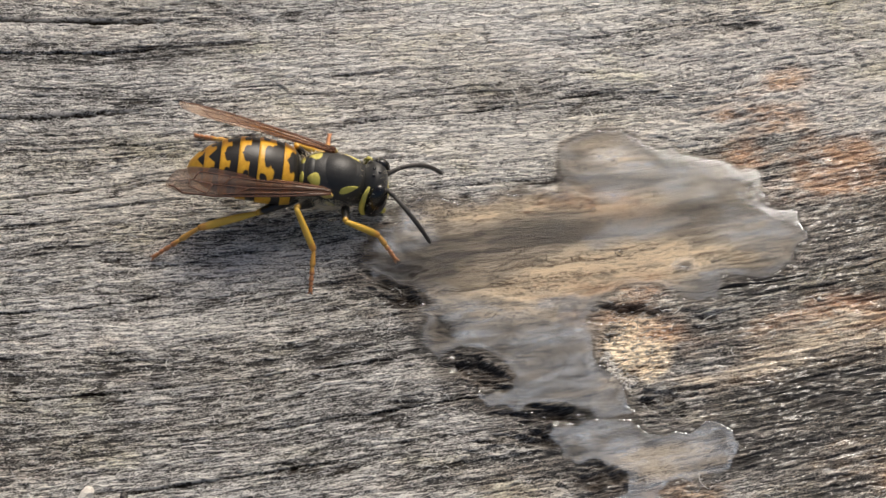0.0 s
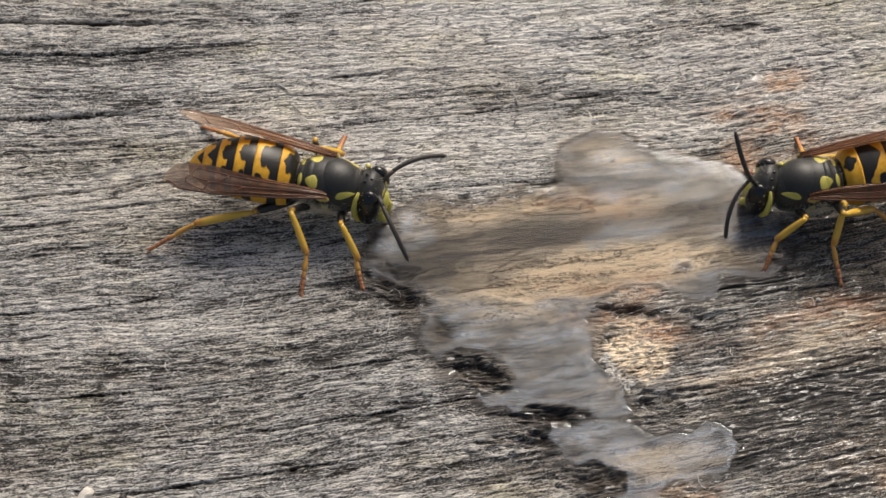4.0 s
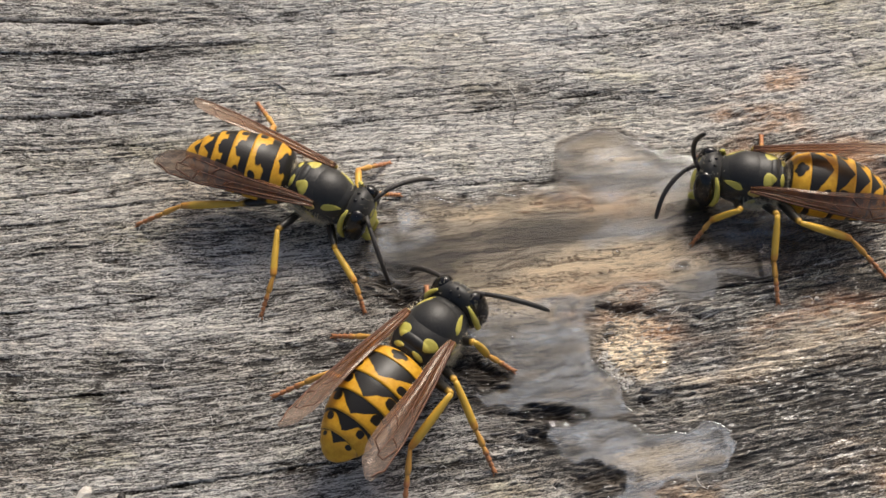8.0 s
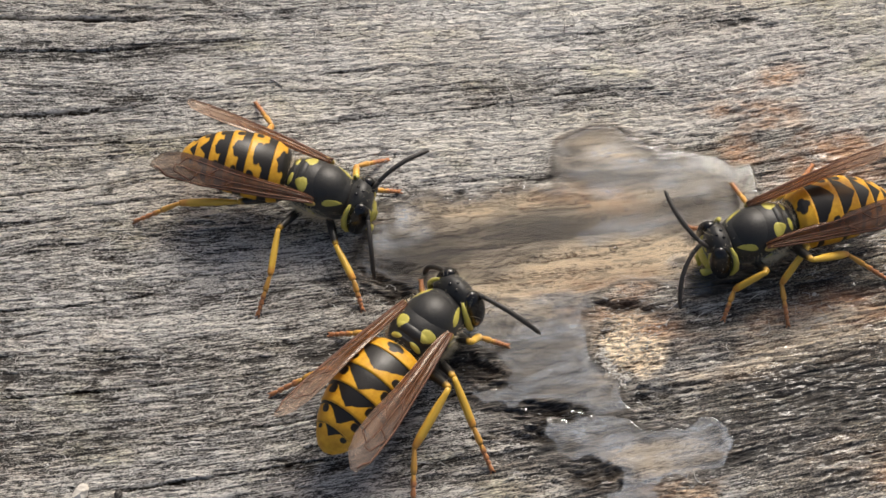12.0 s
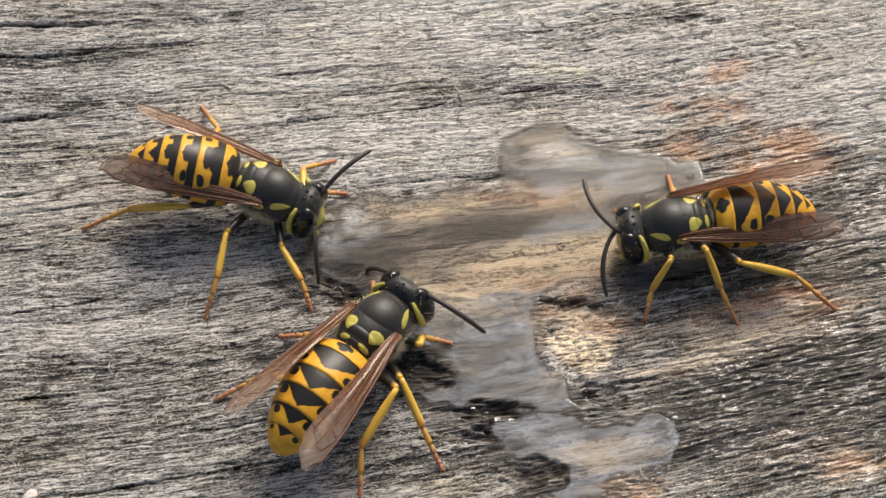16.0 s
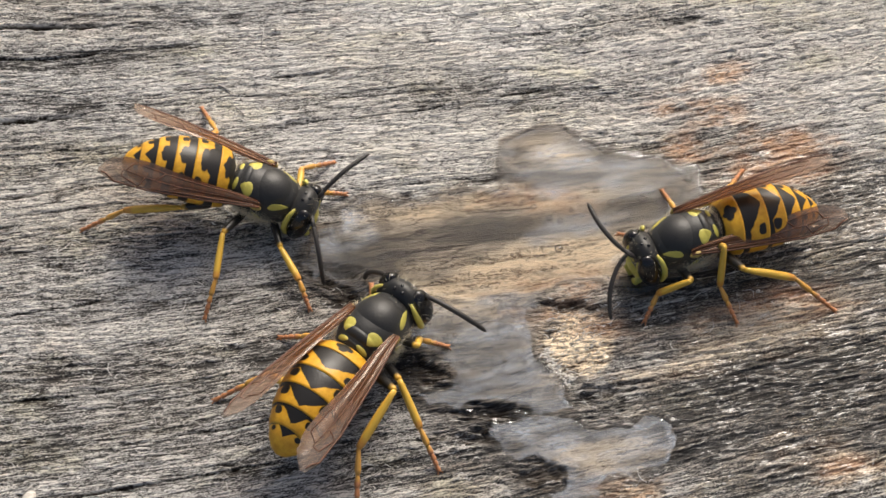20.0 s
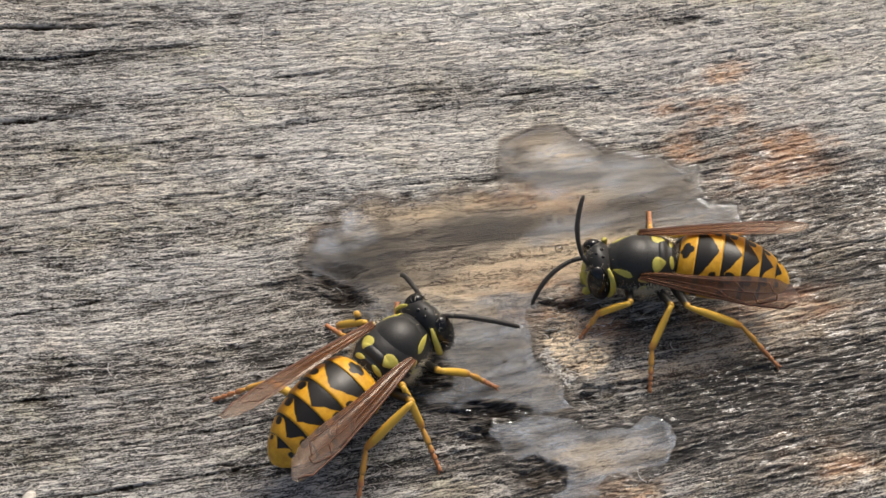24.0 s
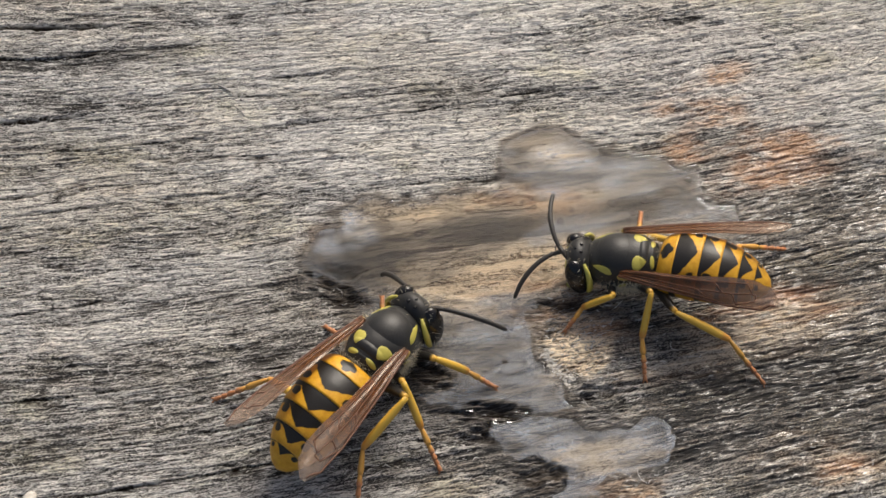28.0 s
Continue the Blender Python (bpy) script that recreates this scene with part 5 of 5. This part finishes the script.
def motions():
    walk(puddle, [(0, Matrix.Translation((0, 0, 0.005 * MM))), (28, Matrix.Translation((0, 0, -0.040 * MM)))])
    # seconds, x, y, height, yaw, pitch, head yaw and pitch, abdomen yaw and pitch, right antenna yaw and pitch, left antenna yaw and pitch, spread and rise of right wing, of left wing
    # rows begin
    first_rows = [
        (0, -7.8, 3.6, 2.8, -3, 8, -0.4, 23.9, 1.3, 1.2, -38.5, -1.8, 23.6, 0.7, 6.4, 1.9, 6.7, 9.7),
        (1, -7.8, 3.8, 2.8, -2.5, 8.3, 3.7, 12.7, 1.4, -0.7, -43.2, 7.7, 11.6, -28.3, 7, 1, 7.9, 1.1),
        (2, -7.8, 3.7, 2.8, -4.5, 8.6, -6.3, 7.6, 2.6, -1.5, -32.3, 10.2, 37.6, -14.9, 8.2, 1.2, 0.6, 6.1),
        (3.5, -7.7, 3.7, 2.8, -6.4, 7.2, -6.9, 10.3, 1.6, -2.8, -40.8, 14.5, 48.6, -13.8, 9.7, 2.8, -1.7, 7.2),
        (5.5, -8.4, 2, 2.8, -20.4, 11.6, 0.1, 13.2, 7.4, -6.3, -59.7, -24.1, 16.5, -20.8, -2.8, -14, 18.3, -2.7),
        (6, -8.3, 2.8, 2.8, -18.9, 11.1, -14.7, 18.7, 3.7, -6.9, -26.8, 2.6, 52.3, 8, 12.4, 5.1, 14.2, -7),
        (6.5, -8.3, 2.9, 2.8, -25.1, 11, 0.8, 14.9, 8.9, -8.7, -47.3, -16.4, 54.5, -2.9, 12.3, -4.8, 1.7, -6.1),
        (8, -8.2, 2.9, 2.8, -24.8, 11.9, 2, 13.5, 11.1, -6.1, -40.1, 8.6, 51.6, -6.9, 12.9, -2.6, 2.5, -6.5),
        (9, -8.2, 2.9, 2.8, -22.2, 11.5, 4.4, 14.4, 7.5, -7.7, -51.4, 13, 62.2, -13.1, 13.3, -1.2, 3.1, -6.8),
        (10, -8.2, 2.9, 2.8, -19.2, 11.4, 1.1, 12.3, 7, -7.2, -55.3, 16.6, 59.1, -22.2, 13.6, 0.2, 3.6, -7.1),
        (12, -8.1, 2.9, 2.8, -20.1, 12.6, 7.5, 13.3, 9.7, -5.7, -61.2, 16.8, 55.3, -34.4, 14.4, 3.1, 4.7, -7.6),
        (12.5, -8.2, 2.8, 2.8, -21.4, 12.2, 3.5, 12.1, 9.9, -5.8, -55.4, 15.8, 63.3, -32, 10.7, -7.1, 4.3, -9),
        (14.5, -8, 2.8, 2.8, -21.8, 13.1, 0.8, 13.3, 12.5, -4.3, -57.1, 15.7, 69.8, -31.4, 10.9, -5.4, 2.2, -6.9),
        (16, -8, 2.9, 2.8, -20.7, 14.5, 0.5, 14.4, 13.3, -2.7, -56.2, 14.4, 72.2, -32.7, 11.9, -2.3, 4.1, -8.8),
        (18, -8.2, 3, 2.8, -18, 16.9, -5, 19, 12.2, -1.7, -49.4, 8.6, 75.1, -23.5, 13.3, 1.7, 6.7, -11.2),
        (20, -8.2, 3, 2.8, -17, 17.9, -4.1, 18.5, 11.8, -1.9, -47.8, 7.2, 76.4, -35.2, 14.6, 5.8, 9.3, -13.6),
        (21, -8.2, 3, 2.8, -16.6, 18.4, -3.7, 18.2, 11.6, -2.1, -40.5, 24.2, 79.9, -35.5, 15.3, 7.9, 10.6, -14.8),
        (21.5, -8.5, 3.2, 2.8, -23.6, 17.8, -3.7, 19.3, 15, -1.1, -49.2, 28.8, 76.6, -33, 7.8, -14.3, 7.1, -15.7),
        (22.3, -8.5, 3.2, 2.8, -23.6, 17.8, -3.7, 19.3, 15, -1.1, -49.2, 28.8, 76.6, -33, 7.8, -14.3, 7.1, -15.7),
        (22.5, -13, 6, 10, 20, -10, -3.7, 19.3, 15, -1.1, -49.2, 28.8, 76.6, -33, 7.8, -14.3, 7.1, -15.7),
        (22.7, -32, 22, 30, 90, -12, -3.7, 19.3, 15, -1.1, -49.2, 28.8, 76.6, -33, 7.8, -14.3, 7.1, -15.7),
        (23.1, -78, 52, 22, 140, 0, -3.7, 19.3, 15, -1.1, -49.2, 28.8, 76.6, -33, 7.8, -14.3, 7.1, -15.7),
        (23.4, -92, 60, 3, 150, 5, -3.7, 19.3, 15, -1.1, -49.2, 28.8, 76.6, -33, 7.8, -14.3, 7.1, -15.7),
        (28, -92, 60, 3, 150, 5, -3.7, 19.3, 15, -1.1, -49.2, 28.8, 76.6, -33, 7.8, -14.3, 7.1, -15.7),
    ]
    first_feet = dict(
        RF=[(0, -3.1, -0.8), (1, -4.7, -1.2), (2, -4.7, -1.1), (3.5, -4.9, -2), (5.5, -5.7, -5.8), (6, -4.9, -4.6), (12, -4.8, -4.7), (14.5, -4.8, -4.6), (21.5, -4.7, -4.5)],
        RM=[(0, -8.5, -3.1), (3.5, -8.5, -3.1), (5.5, -11.4, -4.8), (12, -11.4, -5), (14.5, -11.5, -5), (21.5, -11.4, -4.9)],
        RH=[(0, -19.1, -0.9), (3.5, -19.1, -0.9), (5.5, -19.9, 1.8), (12, -19.9, 1.8), (14.5, -19.9, 1.6), (21.5, -19.8, 1.8)],
        LF=[(5.5, -2.6, 4.3), (8, -2.8, 4.1), (12, -2.6, 4.1), (14.5, -2.7, 4), (21.5, -2.6, 4.2)],
        LM=[(5.5, -3.3, 6.7), (8, -3.5, 6.6), (12, -3.4, 6.6), (14.5, -3.5, 6.6), (21.5, -3.4, 6.7)],
        LH=[(0, -16.7, 8.8), (3.5, -16.7, 8.8), (5.5, -12.4, 11.5), (8, -12.5, 11.4), (12, -12.4, 11.2), (14.5, -12.6, 11.1), (21.5, -12.5, 11.3)],
    )
    second_rows = [
        (0, -50, -44, 3, 35, 7, -4.8, 16.7, 0, -7.4, 45.3, 34.5, 72.2, 8.9, 17.7, 13, 3.7, 8.6),
        (4.9, -50, -44, 3, 35, 7, -4.8, 16.7, 0, -7.4, 45.3, 34.5, 72.2, 8.9, 17.7, 13, 3.7, 8.6),
        (5.3, -17, -22, 3, 30, 7, -4.8, 16.7, 0, -7.4, 45.3, 34.5, 72.2, 8.9, 17.7, 13, 3.7, 8.6),
        (5.5, -5.8, -14.2, 3, 25.9, 7, -4.8, 16.7, 0, -7.4, 45.3, 34.5, 72.2, 8.9, 17.7, 13, 3.7, 8.6),
        (5.6, -1.2, -11.9, 3, 39.1, 3.5, 15.6, 19.3, -4.5, -8.1, -26.4, 21.9, 9.6, 22.1, 17.7, 13, 3.7, 8.6),
        (5.7, 0.4, -11.1, 3, 46.3, 6.5, 5.3, 12, -8.7, 1.9, -37.9, 25.5, 54.5, 34.7, 17.7, 13, 3.7, 8.6),
        (5.8, -0.9, -10.6, 3, 45.2, 2.7, 4.2, 15.8, -5.7, -8.8, -76.3, 5.6, 43.6, 45.8, 17.7, 13, 3.7, 8.6),
        (6, -1.3, -9.3, 3, 47.1, 4.2, 5.7, 20.8, -2.8, -12.4, -75.5, 1.8, 42.7, 34.2, 17.7, 13, 3.7, 8.6),
        (6.5, -1.1, -8.7, 3, 49, 4.2, -2, 12.9, -1.7, -11.2, -68.6, 1.5, 59.7, 39.5, 15.3, 6.4, 3.2, 4.2),
        (7, -1.1, -8.7, 3, 49.7, 4.2, 2.4, 12.5, -0.8, -11.8, -72.1, 1.5, 59, 37.6, 14.8, 7.2, 3.3, 4),
        (8, -1.1, -8.3, 3, 51.2, 3.8, 6.2, 10.7, 3.2, -3.1, -70.1, -2.8, 68.4, 33.3, 13.8, 8.6, 3.4, 3.7),
        (9, -1.2, -8.1, 3, 53.9, 5, -10.2, 11.3, 1.3, -10.9, -62.4, -0.5, 73.8, 40.9, 9.7, 4.5, 5.5, 5.1),
        (10, -1.1, -8.1, 3, 50.6, 6.1, -9, 12.8, 5.4, -0.2, -70.7, 7.1, 63.2, 33, 10.8, 3.2, 3.5, 2.7),
        (10.5, -1.1, -8.1, 3, 49.9, 5.9, -5.4, 12.2, 3.8, -5.8, -78.8, 12.4, 60.7, 37.5, 10.4, 3, 3.8, 2.3),
        (11, -1.1, -8, 3, 49.1, 5.8, -1.8, 11.6, 2.2, -11.5, -84.7, 15.4, 49.2, 31.6, 10, 2.8, 4.1, 2),
        (12, -1.1, -8, 3, 51.9, 6.6, -12.3, 10.6, 1.2, -8.4, -66.4, 5.5, 73.5, 42.8, 9.1, 2.3, 4.7, 1.4),
        (12.5, -1.1, -8, 3, 51.9, 7.7, -12.1, 8.9, 2.6, -5.6, -67.6, 7.7, 77.2, 40.9, 9.1, 1, 5.1, 1),
        (14.5, -1, -8.1, 3, 50.3, 7.4, 2.8, 7.5, 5.1, -3.2, -81.3, 11, 67, 40.1, 11.3, 4.6, 3.8, 3.9),
        (18, -0.9, -7.9, 3, 51.5, 7.5, -1.4, 6.4, 3.4, -7.8, -77, 9.9, 72.3, 41.9, 11.2, 4.8, 3.3, 4.2),
        (19, -0.9, -8, 3, 51.2, 7.4, -0.4, 6.9, 5, -4.9, -79.1, 10.7, 75.7, 40.1, 11.2, 4.8, 3.2, 4.3),
        (20, -0.9, -8, 3, 50.9, 7.3, 0.6, 7.3, 6.5, -2.1, -77, 8.5, 70.7, 43.1, 11.1, 4.9, 3.1, 4.4),
        (21, -1, -8, 3, 49.6, 5.8, 4.9, 13.3, 2, -14.6, -91.4, 18.7, 70.4, 39.6, 11.1, 4.9, 2.9, 4.5),
        (21.5, -1, -8, 3, 50, 5.8, 2.2, 12.3, 2.9, -14.8, -85.9, 15.3, 67.9, 42.2, 10.7, 5.4, 4.7, 2.5),
        (23.5, 0.2, -9.4, 3, 44.7, 7.3, 0, 9.4, -1.3, -10.7, -53.5, -9.6, 53.4, 26, 8.1, 5.5, 8, 2),
        (24.5, 0.1, -9.4, 3, 45.2, 7.1, -4.8, 10.7, 1.7, -6.7, -52.1, -8.3, 69.8, 28.7, 8.2, 5.4, 7.4, 2.1),
        (25, 0, -9.4, 3, 46, 7.2, -6.3, 10.5, 2.4, -5.2, -52.7, -7, 69.9, 27.4, 8.3, 5.3, 7.1, 2.1),
        (26, 0, -9.3, 3, 47.5, 7.3, -9.2, 10, 3.9, -2.1, -54.4, -4.1, 80.6, 29.5, 8.5, 5.2, 6.5, 2.2),
        (27, -0.1, -9.2, 3, 47.1, 6.7, -1, 12.2, 1.2, -13.8, -62.4, -3.3, 70.3, 34, 8.6, 5, 6, 2.3),
        (28, -0.3, -8.9, 3, 49.7, 7.9, -7.5, 12.3, 0.2, -15.3, -57.9, -4.7, 69.9, 30.4, 8.8, 4.9, 5.4, 2.4),
    ]
    second_feet = dict(
        RF=[(5.5, 0.8, -14.1), (5.6, 3.5, -14.1), (5.7, 5.3, -9.6), (6, 5.8, -10), (6.5, 4.8, -9.2), (8, 4.5, -8.8), (9, 4.3, -7.7), (10, 4.4, -7.5), (12, 4.3, -7.3), (12.5, 4.1, -7.2), (14.5, 4, -7.1), (21.5, 4, -7.3), (23.5, 6.9, -10.1), (28, 6.9, -10.1)],
        RM=[(5.5, -4.7, -16), (5.6, 1.4, -16.7), (5.7, 3, -15.4), (6, 3.2, -15.5), (8, 3.2, -15.5), (12, 3.2, -15.6), (12.5, 3.1, -15.6), (14.5, 3.3, -15.6), (28, 3.4, -15.5)],
        RH=[(5.7, -2.1, -17.9), (6, -2.2, -18.1), (8, -2.2, -18.1), (12, -1.5, -18.3), (12.5, -1.6, -18.2), (14.5, -1.6, -18.2), (28, -1.6, -18.1)],
        LF=[(5.5, -4.9, -6.8), (5.6, -1, -4.8), (5.7, 0.4, -5.2), (6, -0.4, -3.7)],
        LM=[(5.7, -5.2, -6.9), (8, -6.7, -6.4), (12, -6.7, -6.5), (12.5, -6.8, -6.4), (14.5, -6.6, -6.5), (21.5, -6.5, -6.4), (23.5, -3.6, -5.7), (28, -3.7, -5.7)],
        LH=[(5.7, -10.3, -10.5), (12, -10.2, -10.6), (12.5, -10.4, -10.5), (14.5, -10.4, -10.7), (28, -10.4, -10.6)],
    )
    third_rows = [
        (0, 52, 12, 2.8, -158, 13.3, -11.5, 12.7, 2.7, -7.4, -5.6, 53.7, 5.5, -47.8, -2.1, 9.2, 6, -5.7),
        (0.3, 38, 8.5, 2.8, -158, 13.3, -11.5, 12.7, 2.7, -7.4, -5.6, 53.7, 5.5, -47.8, -2.1, 9.2, 6, -5.7),
        (0.5, 31.8, 6.4, 2.8, -164.7, 13.3, -11.5, 12.7, 2.7, -7.4, -5.6, 53.7, 5.5, -47.8, -2.1, 9.2, 6, -5.7),
        (0.6, 31.1, 6, 2.8, -165.3, 12.9, -19.6, 13.1, 2.3, -5.6, 62.2, 19.7, 91.3, -64.4, -2.1, 9.2, 6, -5.7),
        (0.7, 27.5, 4.3, 2.8, -168.6, 12.5, -15.9, 16.1, 4.3, -4.2, 9.7, 68.3, 72.9, -71.5, -2.1, 9.2, 6, -5.7),
        (0.8, 27.2, 4.3, 2.8, -161.6, 14.8, -7.1, 25.6, -0.5, -0.9, 40, 25, -34.6, 4.8, -2.1, 9.2, 6, -5.7),
        (0.9, 27, 4.3, 2.8, -161.4, 14.6, -1.2, 20.7, -1.3, -3.1, 33.2, 13.6, -48.4, -45.8, -2.1, 9.2, 6, -5.7),
        (1.2, 26.9, 4.3, 2.8, -163, 13.7, -3.8, 17.8, -0.3, -4.2, 38.4, 7.2, -37.9, -41.5, -2.1, 9.2, 6, -5.7),
        (1.5, 26.7, 4.3, 2.8, -164.8, 13.4, -3.8, 8.2, -0.1, -4.6, 41.8, 15.5, -27.1, -40, -2.1, 9.2, 6, -5.7),
        (2, 26.3, 4.2, 2.8, -168.3, 12.5, -9.2, 6.9, 1, -5.7, 45.5, 16, -8.3, -52.3, -2.1, 9.2, 6, -5.7),
        (3.5, 24.3, 3.8, 2.8, -173.4, 12.3, -26, 5.4, 4.1, -7.1, 74.8, 22.3, -27.1, -66.5, -2.1, 9.2, 6, -5.7),
        (5.5, 23.5, 2.3, 2.8, -177.8, 11.5, -16.9, 9.6, 9.7, -5.6, 48, 9.9, -140.4, -86.6, -2.1, 9.2, 6, -5.7),
        (6, 22.3, 2.4, 2.8, -176.8, 10.6, -7.5, 18.4, 3.6, -10.9, 47.2, 9.1, 174, -71.5, -2.1, 9.2, 6, -5.7),
        (6.5, 21.5, 2.6, 2.8, -185.9, 8.6, -8.9, 11.5, 8.4, -14.1, 53.6, 15.1, 142.8, -75.5, -2.1, 9.2, 6, -5.7),
        (7, 21, 3.3, 2.8, -188.4, 7.6, -7.8, 15.9, 2.6, -17.2, 49.9, 11.3, 164.2, -69.1, -2.1, 9.2, 6, -5.7),
        (8, 20.7, 3.6, 2.8, -188.6, 8.2, -3.4, 14.1, 0.8, -15.9, 49.5, 13.6, 174.9, -71.9, -2.1, 9.2, 6, -5.7),
        (9, 21, 4.3, 2.8, -189.1, 7.8, -1.3, 5.4, 5.6, -18.6, 61.5, 24.4, 73.6, -53.1, -2.1, 9.2, 6, -5.7),
        (10, 22.7, 3.3, 2.8, -182.5, 9.8, -14.8, 0.5, 13.2, -6.4, 75.6, 26.2, -6.8, -54.8, -2.1, 9.2, 6, -5.7),
        (10.5, 22.5, 2, 2.8, -175.2, 10.5, -20.4, 7.9, 8.5, -7.7, 67.6, 20.3, -9.8, -60.5, -2.1, 9.2, 6, -5.7),
        (11, 21.9, 0.5, 2.8, -170.3, 10.7, -21.8, 8, 8.5, -9.7, 79.5, 23.3, -35, -30, -2.1, 9.2, 6, -5.7),
        (12, 20.8, -0.5, 2.8, -162.5, 11.4, -1.4, 13.5, -2.1, -14.1, 43.4, 10.9, -76.3, -28.8, -2.1, 9.2, 6, -5.7),
        (12.5, 20.9, -0.1, 2.8, -174, 8.9, -5.8, 13.5, 9.1, -15.5, 53.4, 14.9, -84.8, -33.2, -2.1, 9.2, 6, -5.7),
        (14.5, 19.1, -0.4, 2.8, -173.2, 9.8, 4.1, 18, 1, -14.7, 55.5, 14.4, -74.9, -34, -2.1, 9.2, 6, -5.7),
        (16, 19.1, -0.3, 2.8, -174.1, 9.3, -1.4, 22.6, 1.1, -13.7, 59.6, 14, -69.2, -14.4, -2.3, 9, 4.4, -8.1),
        (17, 19.1, -0.3, 2.8, -173.6, 9.1, -0.2, 23.3, 0.5, -14, 56.9, 12.4, -70.6, -7.5, -2.8, 8.6, 3.9, -9.1),
        (18, 19.1, -0.2, 2.8, -173.2, 9, 1, 24, 0, -14.3, 54.9, 10.9, -73.9, -5.6, -3.3, 8.1, 3.4, -10.1),
        (19, 19.3, -0.2, 2.8, -173.2, 8.9, 0.3, 20, 2, -17.2, 58.7, 14.8, -114.8, -74.5, -3.7, 7.7, 2.8, -11),
        (20, 19.7, -1.1, 2.8, -163, 11.4, 4.3, 15.9, -2.7, -16.6, 41.4, 8.1, -78.8, -29.3, -6.3, 10.4, 5.2, -10.6),
        (21, 19, -2.6, 2.8, -171.5, 9.2, -12.7, 15.2, -0.4, -14.2, 61.3, 14.6, -39.8, -12.8, -3, 9.6, 8.1, -1.9),
        (21.5, 18.5, -4.2, 2.8, -163.3, 9.3, -22.6, 11.6, 3.8, -12.8, 50.9, 7.4, -27, 12.6, -1.5, 11.7, 5.3, -4.6),
        (23.5, 17.4, -2.9, 2.8, -179.9, 11.3, 15.6, 14.6, -12, -11.2, 22.4, -1.2, -113.4, -26.6, -3.2, 2.1, 22.8, 13.1),
        (24.5, 16.4, -3, 2.8, -183.7, 10.7, 1.1, 12.3, -8.4, -9.9, 31.1, -2.5, -105.7, -49.9, -1, 1.3, 20.1, 9),
        (25, 16.1, -2.5, 2.8, -184.9, 10.9, 18.5, 16, -12, -11.2, 19.4, -4.7, -124.7, -36.8, 0.2, 0.4, 19.3, 8),
        (26, 16.1, -2.1, 2.8, -190.7, 11.1, 0.6, 14.7, -7.8, -8.4, 44.6, 2.3, -93.6, -9.1, 2.5, -1.4, 17.6, 6),
        (27, 16.1, -1.8, 2.8, -189, 12.5, 3.8, 17.9, -9.4, -8.2, 42.3, -0.4, -97.3, -21.7, 2.9, -1.3, 17.2, 6.8),
        (28, 15.8, -2.8, 2.8, -188.3, 12.6, 2.7, 18.9, -9, -7.6, 38.3, -5.7, -80.4, -17.2, 3.2, -1.2, 16.9, 7.5),
    ]
    third_feet = dict(
        LF=[(0.7, 24.5, 0.9), (1, 24.7, 0.7), (2, 22.9, -1.1), (3.5, 21.4, -0.9), (5.5, 19, -3), (6, 19, -2.9), (6.5, 16.8, -1.7), (7, 16.5, -0.6), (8, 16.4, 0.4), (9, 17.3, -0.1), (10, 18.2, -0.2), (10.5, 19.3, -1.5), (11, 17.9, -3.3), (12, 18.1, -5.4), (12.5, 18.2, -5.5), (14.5, 16.4, -5.7), (20, 16.6, -5.7), (21, 16, -8.2), (21.5, 13.6, -9.2), (23.5, 13.4, -7.5), (24.5, 11.6, -6.2), (28, 11.5, -6.3)],
        LM=[(0.7, 28.5, 0.1), (1, 28.5, 0.1), (2, 27.6, -2.1), (3.5, 25.6, -2.4), (5.5, 25.6, -2.5), (6, 21.5, -4.1), (8, 21.5, -3.9), (10, 21.6, -3.9), (10.5, 21.6, -3.7), (11, 22.3, -5.6), (12, 22.1, -5.8), (12.5, 22.2, -5.9), (14.5, 22.2, -6.2), (20, 22.4, -5.9), (21, 22.1, -10.1), (21.5, 22, -10), (23.5, 17.3, -11.3), (24.5, 16.2, -9.8), (28, 16.3, -9.7)],
        LH=[(2, 32.9, 0.1), (3.5, 30.8, 0.9), (5.5, 30.3, 0.2), (6, 28.5, -2.2), (8, 28.6, -2.1), (9, 28.5, -2.2), (10, 29.4, -2.3), (11, 29.4, -2.3), (12, 28.8, -2.6), (12.5, 29.6, -3.4), (14.5, 28.5, -5.2), (21.5, 28.7, -5.1), (23.5, 24.8, -8.9), (25, 24.8, -8.8), (26, 24.8, -8.8), (27, 24.7, -8.8), (28, 23.6, -10.1)],
        RF=[(21.5, 14.7, -0.9)],
        RM=[(21, 18.4, 1), (21.5, 18.4, 1)],
        RH=[(24.5, 25.9, -0.7), (28, 26, -0.6)],
    )
    # rows end
    lively(first, first_rows, first_feet)
    lively(second, second_rows, second_feet)
    lively(third, third_rows, third_feet)


motions()
